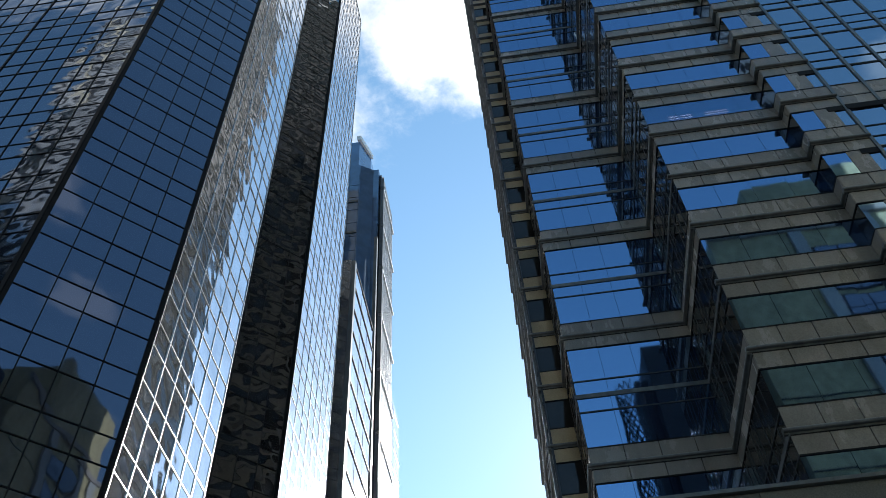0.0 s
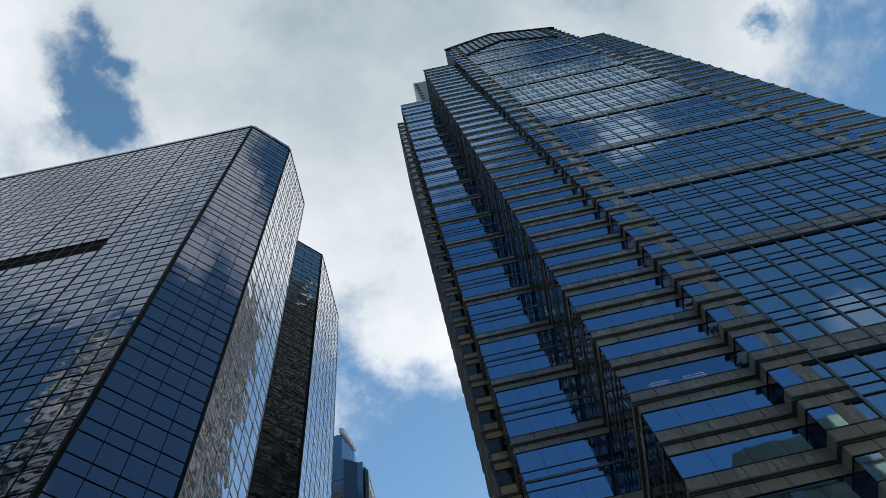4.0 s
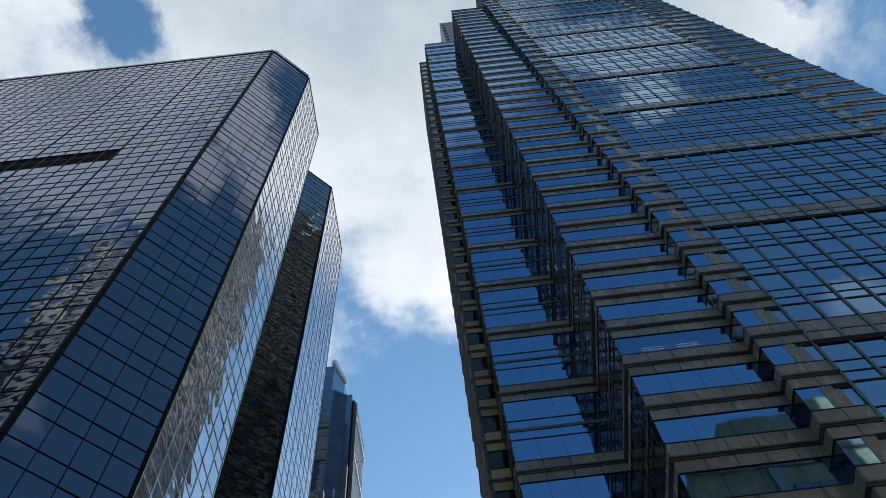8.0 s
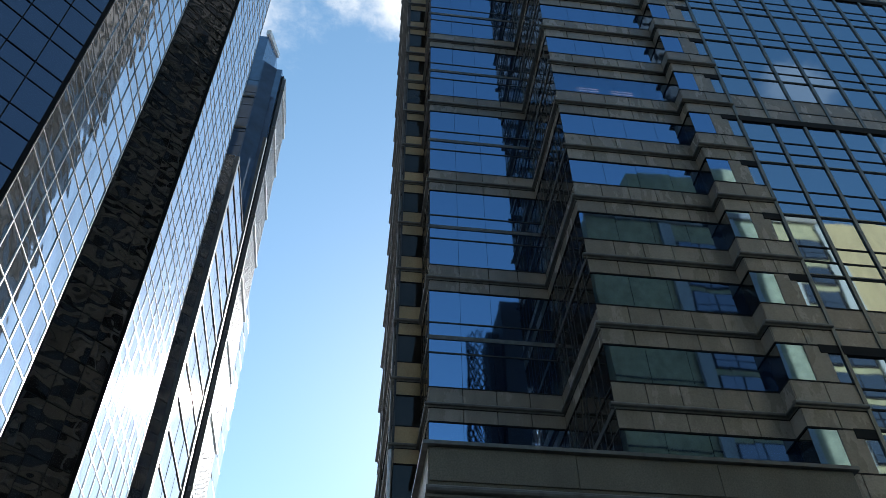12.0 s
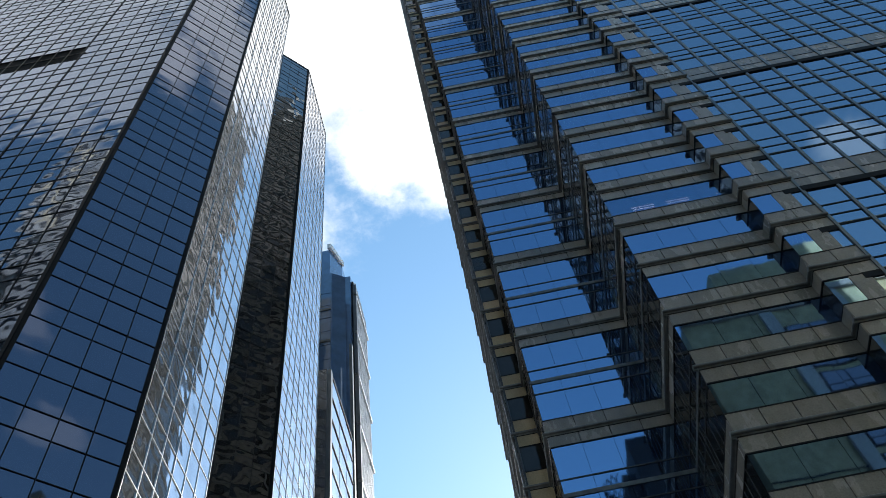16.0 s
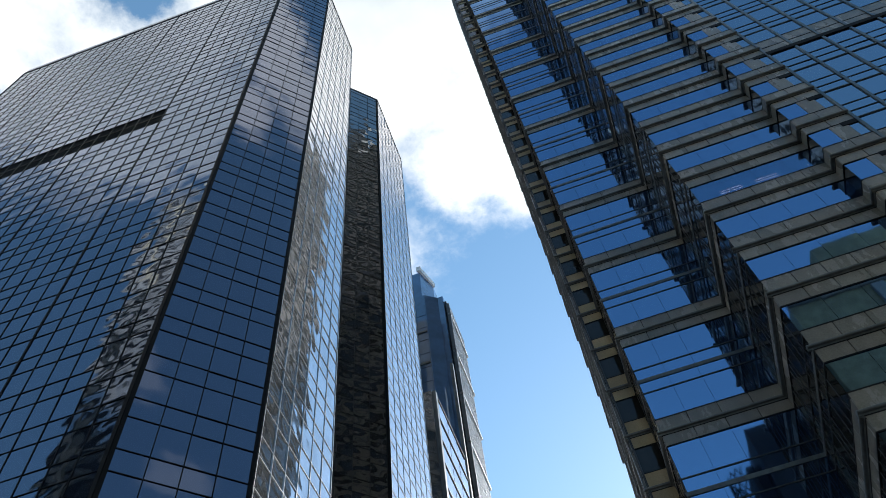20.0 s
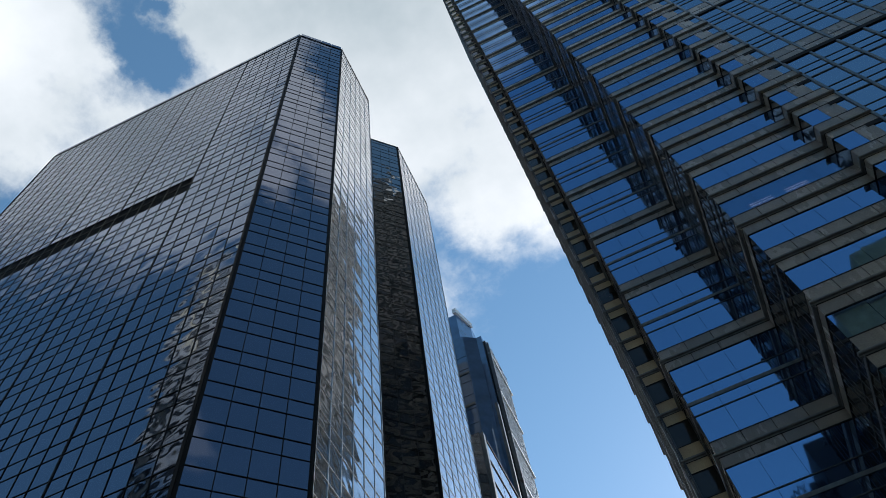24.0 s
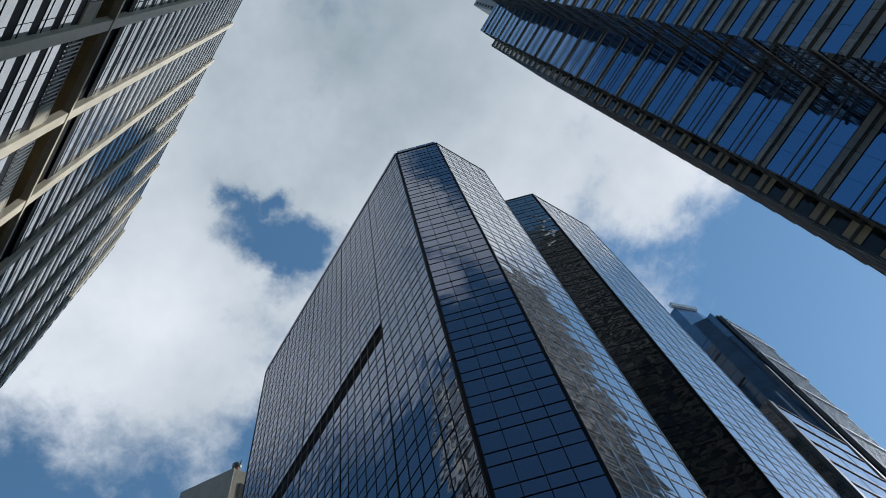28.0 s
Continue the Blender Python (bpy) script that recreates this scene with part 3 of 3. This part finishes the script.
# the middle bay: curtain wall with a granite belt at every fourth floor
wm = c_wall((X3, FACE3_Y), 0, X4 - X3, 200.0)
rows, belts = [], []
for k in range(0, 50):
    z = K + k * FLOOR_C
    if z > 197:
        break
    if (k - 9) % 4 == 0:
        belts.append(z)
        rows.append((z + BAND, z + FLOOR_C, 0))
    else:
        rows += [(z, z + 0.95, 1), (z + 0.95, z + 1.9, 0), (z + 1.9, z + FLOOR_C, 0)]
glazing(wm, 0, X4 - X3, 11, rows, (M_CMAIN, M_CMAIN), lambda x, z: 26 < z < 60, 0.0025, 0.02)
uprights(wm, [(X4 - X3) / 11 * i for i in range(12)], 0, 199, 0.17, 0.08, M_STEEL)
transoms(wm, 0, X4 - X3, [r[0] for r in rows], 0.09, 0.03, M_BLACK)
transoms(wm, 0, X4 - X3, [r[0] + 0.12 for r in rows if r[2] == 1], 0.06, 0.035, M_STEEL, name="sill_strip")
for z in belts:
    granite_band(wm, X4 - X3, z, z < 70, 1.85, shape=FLAT)
    # proud black strip stands in for the shade beneath the belt
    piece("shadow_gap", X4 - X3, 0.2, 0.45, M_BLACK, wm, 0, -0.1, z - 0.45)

# right-hand steps
w2r = c_wall((X5, FACE2_Y), 0, X6 - X5, C_ROOF)
single_floors(w2r, X6 - X5, 4, C_ROOF, 0, (M_CMAIN,))
w1r = c_wall((X6, FACE2_Y), 90, FACE1_Y - FACE2_Y, C_ROOF)
single_floors(w1r, FACE1_Y - FACE2_Y, 4, C_ROOF, 0, (M_CMAIN,))

# crown over the middle bay: a ribbed gable parapet over the full width
XM = (X2 + X5) / 2
gable = lambda x: 211.0 - 12.4 * abs(x - XM) / (XM - X2)
under = lambda x: 195.0 - 12.9 * abs(x - XM) / (XM - X3)
m = Mesh()
for xa, xb in ((X2, XM), (XM, X5)):
    m.add([(xa - 30, FACE3_Y - 40 + 0.1, 180.2), (xa - 30, FACE3_Y - 40 + 0.1, gable(xa)), (xa - 30, FACE3_Y - 40 + 14, 180.2), (xa - 30, FACE3_Y - 40 + 14, gable(xa)),
           (xb - 30, FACE3_Y - 40 + 0.1, 180.2), (xb - 30, FACE3_Y - 40 + 0.1, gable(xb)), (xb - 30, FACE3_Y - 40 + 14, 180.2), (xb - 30, FACE3_Y - 40 + 14, gable(xb))],
          [(0, 1, 5, 4), (2, 6, 7, 3), (1, 3, 7, 5), (0, 4, 6, 2), (0, 2, 3, 1), (4, 5, 7, 6)])
crown = part("crown", m, M_BODY, tower_c, "ribbed metal gable parapet")


def gable_strip(name, x0, x1, z0, z1, front, mat):
    """A sloping plate on the gable's front, from z0(x) up to z1(x)."""
    m = Mesh()
    y0, y1 = FACE3_Y - 40 - front, FACE3_Y - 40 + 0.1
    m.add([(x - 30, y, z(x)) for x in (x0, x1) for y in (y0, y1) for z in (z0, z1)], [(0, 1, 5, 4), (2, 6, 7, 3), (1, 3, 7, 5), (0, 4, 6, 2), (0, 2, 3, 1), (4, 5, 7, 6)])
    return part(name, m, mat, crown)


for xa, xb in ((X2 - 0.1, XM), (XM, X5 + 0.1)):
    gable_strip("coping", xa, xb, lambda x: gable(x) - 1.6, lambda x: gable(x) + 0.3, 0.3, M_BLACK)
for xa, xb in ((X3, XM), (XM, X4)):
    gable_strip("backing", xa, xb, under, lambda x: gable(x) - 1.6, 0.1, M_BLACK)
    gable_strip("lower_trim", xa, xb, lambda x: under(x) - 0.6, under, 0.25, M_BLACK)
for i in range(14):
    xa = X3 + 0.3 + (X4 - X3 - 0.6) * i / 14
    gable_strip("crown_rib", xa, xa + 0.8, lambda x: under(x) + 0.8, lambda x: gable(x) - 2.4, 0.16, M_STEEL)

# plant room on the roof of the first step
m = Mesh()
m.box(8.2 - 30, 14 - 30, 31.8 - 40, 38 - 40, C_ROOF - 0.3, 209.0)
plant = part("plant_room", m, M_LEDGE, tower_c, "pale metal plant room")
for i in range(6):
    piece("vent_opening", 0.6, 0.1, 1.6, M_BLACK, plant, 8.6 - 30, 31.72 - 40, 184 + i * 4)

# street side: a narrow step, then the long side wall
w0 = c_wall((XW, 35.1), 0, X0 - XW, C_ROOF)
# this face gets no sun; the bands' lit look is in M_SAND
single_floors(w0, X0 - XW, 1, C_ROOF, 110, (M_SMOKE,), M_SAND, (0.2, 0))
piece("corner_post", 0.12, 0.2, C_ROOF - 2, M_GRAPH, w0, -0.02, -0.12, 2)
m = Mesh()
m.bar((-0.05, -0.2, 0.0), (-0.05, -0.2, 23.0), 0.13, 14)
part("steel_post", m, M_CHROME, w0, "round polished steel corner post")
w01 = c_wall((X0, 35.1), -90, 35.1 - FACE1_Y, C_ROOF)
double_floors(w01, 35.1 - FACE1_Y, 3, C_ROOF, 0, (M_SMOKE,))
uprights(w01, [0.4, 1.3, 2.2, 3.1, 3.6], 0, C_ROOF, 0.12, 0.05, M_BRONZE, y=0.035)
ww = c_wall((XW, 50.0), -90, 50.0 - 35.1, C_ROOF)
# darker granite than the front: the side's shade is in the colour
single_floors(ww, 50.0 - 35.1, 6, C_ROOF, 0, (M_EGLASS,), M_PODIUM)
for x in (6.0, 14.2):
    piece("pilaster", 0.4, 0.3, C_ROOF - 2, M_LEDGE, ww, x, -0.15, 2)
wr = c_wall((X0, 74.0), -90, 24.0, C_ROOF)
# rear side too takes its shade from the darker granite
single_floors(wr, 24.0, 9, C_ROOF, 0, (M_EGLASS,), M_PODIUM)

# podium in front of the steps
podium = thing("podium", "low granite podium with a moulded parapet", "podium", (10, 28, 0))
m = Mesh()
m.box(-7.4, 7.3, -4.6, 2.5, 0, 16.2)
part("parapet_wall", m, M_PODIUM, podium)
for i in range(10):
    piece("granite_panel", 1.44, 0.15, 1.6, M_PODIUM, podium, -7.35 + i * 1.465, -4.66, 12.6, tilt(0.002), tilt(0.002), 0.012)
for i in range(3):
    piece("parapet_slab", 4.87, 0.15, 1.2, M_PODIUM, podium, -7.35 + i * 4.885, -4.66, 14.95, 0, 0, 0.012)
m = Mesh()
m.profile([(-4.6 + y * 1.5, 14.55 + z * 1.5) for y, z in LEDGE], -7.5, 7.4)
part("cornice", m, M_LEDGE, podium)
m = Mesh()
m.box(-7.6, 7.5, -4.8, 2.6, 16.2, 16.34)
part("coping", m, M_LEDGE, podium)

# ---- the far tower down the street ----
def at(tower, plan):
    return [(x - tower.location[0], y - tower.location[1]) for x, y in plan]


tower_f = thing("office_tower", "distant tower with blue glass and pale horizontal ribs", "tower", (-25, 92, 0))
F_TOP = 134.2
m = Mesh()
m.prism(at(tower_f, [(-42, 85.5), (-21.2, 85.5), (-19.0, 87.0), (-18.0, 87.0), (-17.8, 90.8), (-17.8, 98.7), (-42, 98.7)]), 0, F_TOP)
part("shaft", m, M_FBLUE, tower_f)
m = Mesh()
m.prism(at(tower_f, [(-42, 88.4), (-22.4, 88.4), (-20.9, 92.8), (-20.9, 98), (-42, 98)]), F_TOP, 147.5)
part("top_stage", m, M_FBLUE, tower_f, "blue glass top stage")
# roof edge made thick and white in place of a sun glint
m = Mesh()
m.prism(at(tower_f, [(-22.9, 87.8), (-22.1, 87.8), (-20.5, 93.0), (-21.1, 93.0)]), 147.5, 149.0)
part("roof_glint_strip", m, M_WHITE, tower_f, "metal roof edge, white for its sun glint")
# side facing the crossing: plain glass with pale floor lines
wfs = facade(tower_f, "glass_wall", (-42, 85.3), 0, 20.7, 0, F_TOP, 0.3, M_FBLUE)
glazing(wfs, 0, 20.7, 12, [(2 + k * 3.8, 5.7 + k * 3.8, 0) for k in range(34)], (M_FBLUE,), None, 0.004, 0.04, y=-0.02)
for z in (94, 104, 113, 122):
    piece("pale_band", 20.7, 0.25, 0.5, M_LEDGE, wfs, 0, -0.2, z)
# street side: dense sun-shade lattice, with a pale floor edge at every third floor
wf = facade(tower_f, "ribbed_wall", (-17.5, 88.0), 90, 10.7, 0, F_TOP - 0.5, 0.4, M_CHARC)
for k in range(int((F_TOP - 3) / 1.27)):
    z = 3 + k * 1.27
    if k % 9 == 0:
        piece("floor_edge", 11.2, 0.5, 0.6, M_WHITE, wf, -0.2, -0.4, z)
    else:
        piece("rib", 10.9, 0.2, 0.42, M_RIB, wf, 0, -0.1, z)
uprights(wf, [0.6 * i for i in range(1, 18)], 3, F_TOP - 0.6, 0.17, 0.2, M_RIB, name="lattice_bar")
piece("corner_strip", 0.5, 0.6, F_TOP - 2, M_LEDGE, wf, -0.2, -0.4, 0)

low_g = thing("office_block", "low end of the far tower with pale glass", "building", (-22, 103.5, 0))
m = Mesh()
m.box(-12, 4.2, -4.7, 4.5, 0, 90)
part("body", m, M_SILVER, low_g)
for k in range(24):
    piece("floor_edge", 9.2, 0.5, 0.35, M_GRAPH, low_g, 0, 0, 0).matrix_local = Matrix.Translation((4.2, -4.7, 3 + k * 3.7)) @ Matrix.Rotation(radians(90), 4, "Z")

low_f = thing("office_block", "street block with pale glass panels and dark joints", "building", (-25, 77, 0))
m = Mesh()
m.prism(at(low_f, [(-40, 70.2), (-17.9, 70.2), (-17.9, 84.5), (-40, 84.5)]), 0, 87.5)
part("body", m, M_SILVER, low_f)
wl = facade(low_f, "glass_wall", (-17.5, 71.5), 90, 12.0, 0, 87.3, 0.4, M_VOID)
glazing(wl, 0, 12.0, 3, [(2 + k * 4.05, 6.0 + k * 4.05, 0) for k in range(21)], (M_SILVER,), lambda x, z: True, 0.003, 0.12)
for k in range(21):
    piece("joint", 12.0, 0.15, 0.3, M_BLACK, wl, 0, -0.1, 5.85 + k * 4.05)
piece("dark_fin", 0.8, 0.5, 87.5, M_LEDGE, wl, -1.1, -0.1, 0)
piece("dark_fin", 0.8, 0.5, 110.0, M_LEDGE, wl, 12.8, -0.1, 0)

# ---- the building with vertical fins on the other side of the crossing ----
tower_d = thing("office_tower", "office tower with cream vertical fins and dark window bands", "tower", (-28, -20, 0))
D_TOP, D_Y = 153.6, -11.7
D_X0, D_X1 = 3.0, -65.9
D_W = D_X0 - D_X1
wd = facade(tower_d, "finned_wall", (D_X0, D_Y), 180, D_W, 0, 54.0, 0.5, M_VOID, "", 0.26)
m = Mesh()
m.box(0, D_W, 0.26, 0.5, 65.2, D_TOP - 0.4)
part("upper_wall", m, M_VOID, wd)
m = Mesh()
m.box(0, D_W, 3.2, 22, 0, D_TOP - 0.6)
m.box(0, D_W, 0.5, 3.2, 0, 57.8)
m.box(0, D_W, 0.5, 3.2, 65.4, D_TOP - 0.6)
part("core", m, M_BODY, wd)
rows = []
z = 1.0
k = 0
while z < D_TOP - 3.46:
    if 54.2 < z < 65:
        z += 3.46
        k += 1
        continue
    rows += [(z + 1.3, z + 1.95, 0), (z + 1.95, z + 3.46, 0)]
    piece("spandrel", D_W, 0.2, 1.3, M_BLACK, wd, 0, 0.02, z)
    piece("window_sill", D_W, 0.05, 0.07, M_CHARC, wd, 0, -0.01, z + 1.25)
    z += 3.46
glazing(wd, 0, D_W, 36, rows, (M_DPANE,), lambda x, q: 12 < x < 28 and 62 < q < 108, 0.004, 0.03)
transoms(wd, 0, D_W, [r[1] for r in rows[::2]], 0.06, 0.03, M_BLACK)
# open refuge floor: upright slats, a deep dark recess with pale side panels and a beam across it
piece("soffit", D_W, 2.5, 0.3, M_GOLD, wd, 0, 0.2, 64.8)
piece("beam", D_W, 0.5, 0.4, M_CREAM, wd, 0, -0.4, 61.4)
piece("rail", D_W, 0.3, 0.12, M_LEDGE, wd, 0, -0.12, 56.9)
x = D_X0 + 11.6 - 7.3
while x < D_W - 1:
    piece("fin", 0.85, 0.5, D_TOP, M_CREAM, wd, x - 0.42, -0.34, 0.2, bevel=0.03)
    piece("side_panel", 1.5, 0.3, 3.0, M_CREAMY, wd, x - 1.92, -0.1, 54.3, bevel=0.02)
    slats = Mesh()
    for i in range(15):
        slats.box(x + 0.55 + i * 0.33, x + 0.67 + i * 0.33, -0.1, 0.2, 54.3, 56.9)
    tagged(part("slat_screen", slats, M_LEDGE, wd, "row of grey upright slats"), kind="stuff")
    x += 7.3

# ---- the beige building beyond the blue tower ----
block_e = thing("office_block", "beige concrete block with dark ribbon windows", "building", (-95, 35, 0))
E_TOP = 132.6
e1, e2 = Vector((-85.3, 25.4)), Vector((-94.3, 19.3))
m = Mesh()
m.prism(at(block_e, [(e2.x + 0.3, e2.y + 0.4), (e1.x - 0.3, e1.y + 0.4), (-85.6, 54), (-125, 54), (-125, 30)]), 0, E_TOP)
part("body", m, M_BEIGE, block_e)
ang = math.degrees(math.atan2(e1.y - e2.y, e1.x - e2.x))
e_len = (e1 - e2).length
we = facade(block_e, "front_wall", (e2.x, e2.y), ang, e_len, 0, E_TOP, 0.5, M_BEIGE)
BAY = [(0.3, 0.2), (1.6, -1.1), (6.4, -1.1), (8.3, 0.2)]
grow = lambda d: [(BAY[0][0] - d, 0.2), (BAY[1][0] - d * 0.4, BAY[1][1] - d), (BAY[2][0] + d * 0.4, BAY[2][1] - d), (BAY[3][0] + d, 0.2)]
for k in range(24):
    z = E_TOP - 11.6 - k * 3.6
    m = Mesh()
    m.prism(grow(0.0), z, z + 2.1)
    bay = part("bay_window", m, M_EGLASS, we, "dark faceted ribbon window")
    m = Mesh()
    m.prism(grow(0.35), z - 1.5, z - 0.25)
    part("bay_parapet", m, M_BEIGE, we)
    for q in range(4):
        piece("mullion", 0.08, 0.08, 2.1, M_BLACK, we, 1.8 + q * 1.45, -1.16, z)
    for x in (1.6, 6.1):
        piece("bracket", 0.35, 0.3, 0.45, M_BEIGE, we, x, -1.35, z - 0.3)
wes = facade(block_e, "side_wall", (e1.x, e1.y), 90, 16.0, 0, E_TOP, 0.5, M_CREAMY)
for k in range(30):
    z = E_TOP - 12.6 - k * 3.6
    piece("window_opening", 2.6, 0.3, 2.3, M_EGLASS, wes, 1.5, -0.012, z)
    piece("window_bar", 0.08, 0.1, 2.3, M_BLACK, wes, 2.75, -0.04, z)
    piece("panel_joint", 16.0, 0.1, 0.03, M_CHARC, wes, 0, -0.01, z + 2.9)
piece("tall_opening", 2.4, 0.3, 5.6, M_BRONZE, wes, 1.6, -0.012, E_TOP - 9.4)
mast = thing("roof_antenna", "roof mast with a round dish housing", "antenna", (-85.9, 26.0, E_TOP))
m = Mesh()
for i in range(10):
    a0, a1 = math.pi * i / 10, math.pi * (i + 1) / 10
    n = 14
    ring = lambda a: [(0.9 * math.sin(a) * math.cos(2 * math.pi * q / n), 0.9 * math.sin(a) * math.sin(2 * math.pi * q / n), 1.3 - 0.9 * math.cos(a)) for q in range(n)]
    m.add(ring(a0) + ring(a1), [(q, (q + 1) % n, n + (q + 1) % n, n + q) for q in range(n)])
part("dish_housing", m, M_LEDGE, mast, "round grey housing")
m = Mesh()
m.bar((0, 0, 0), (0, 0, 0.6), 0.6, 12)
part("base", m, M_RUST, mast, "rust-red base")
for dx, hh in ((-1.6, 2.4), (-1.1, 3.2), (1.3, 1.6)):
    m = Mesh()
    m.bar((dx, 0.2, 0), (dx + 0.1, 0.2, hh), 0.07)
    m.bar((dx - 0.3, 0.2, hh * 0.8), (dx + 0.4, 0.2, hh * 0.85), 0.05)
    part("rod", m, M_BLACK, mast)

# ---- the buildings behind the camera that the glass mirrors ----
block_h = thing("office_block", "olive ochre office block across the street", "building", (45, -22, 0))
wh = facade(block_h, "front_wall", (54.0, -13.0), 180, 28.6, 0, 73.6, 0.5, M_OLIVE)
m = Mesh()
m.box(0, 28.6, 0.5, 18, 0, 73.4)
part("core", m, M_OLIVE, wh)
m = Mesh()
m.box(6.0, 21.6, 0.3, 15, 73.4, 83.0)
part("upper_stage", m, M_OLIVE, wh)
# two bays of paired windows between paler pilasters
for bx in (12.6, 1.2):
    for k in range(18):
        z = 2.2 + k * 3.83
        piece("window_frame", 5.4, 0.2, 3.0, M_BLACK, wh, bx, 0.0, z)
        for dx in (0.25, 2.8):
            piece("pane", 2.35, 0.06, 1.7, M_PALE, wh, bx + dx, -0.07, z + 1.15, tilt(0.01), tilt(0.01))
            piece("pane", 2.35, 0.06, 0.8, M_PALE, wh, bx + dx, -0.07, z + 0.2, tilt(0.01), tilt(0.01))
    for dx in (-1.6, 5.6):
        piece("pilaster", 1.4, 0.5, 73.0, M_GREYST, wh, bx + dx, -0.3, 0)
for k in range(9):
    piece("panel_joint", 10.0, 0.12, 0.12, M_BODY, wh, 18.6, -0.02, 4 + k * 7.66)
piece("parapet", 28.6, 0.6, 1.0, M_BEIGE, wh, 0, -0.2, 73.4)
block_y = thing("office_block", "sunlit pale yellow building", "building", (59, -22, 0))
m = Mesh()
m.box(-4.8, 4.5, 9.0, -6, 0, 73.8)
part("body", m, M_YELLOW, block_y)
slab_k = thing("office_block", "slim black slab tower", "building", (20, -20, 0))
m = Mesh()
m.prism([(-2.6, 7), (1.4, 7), (4.5, 4), (4.5, -6), (-2.6, -6)], 0, 70.5)
part("body", m, M_CHARC, slab_k)
m = Mesh()
m.box(-4.4, -2.8, 2.0, 6.0, 0, 66)
part("lower_stage", m, M_CHARC, slab_k)
mesh_k = thing("lattice_screen", "curved metal lattice screen on the slab tower", "screen", (15.2, -15.5, 0))
m = Mesh()
for k in range(44):
    for q in range(8):
        a0, a1 = math.pi * (q / 8), math.pi * ((q + 1) / 8)
        p = lambda a, z: (-1.9 * math.sin(a), 1.9 * math.cos(a), z)
        z = k * 1.5
        m.bar(p(a0, z), p(a1, z + 1.5), 0.09, 4)
        m.bar(p(a1, z), p(a0, z + 1.5), 0.09, 4)
tagged(part("lattice", m, M_BLACK, mesh_k), kind="stuff")
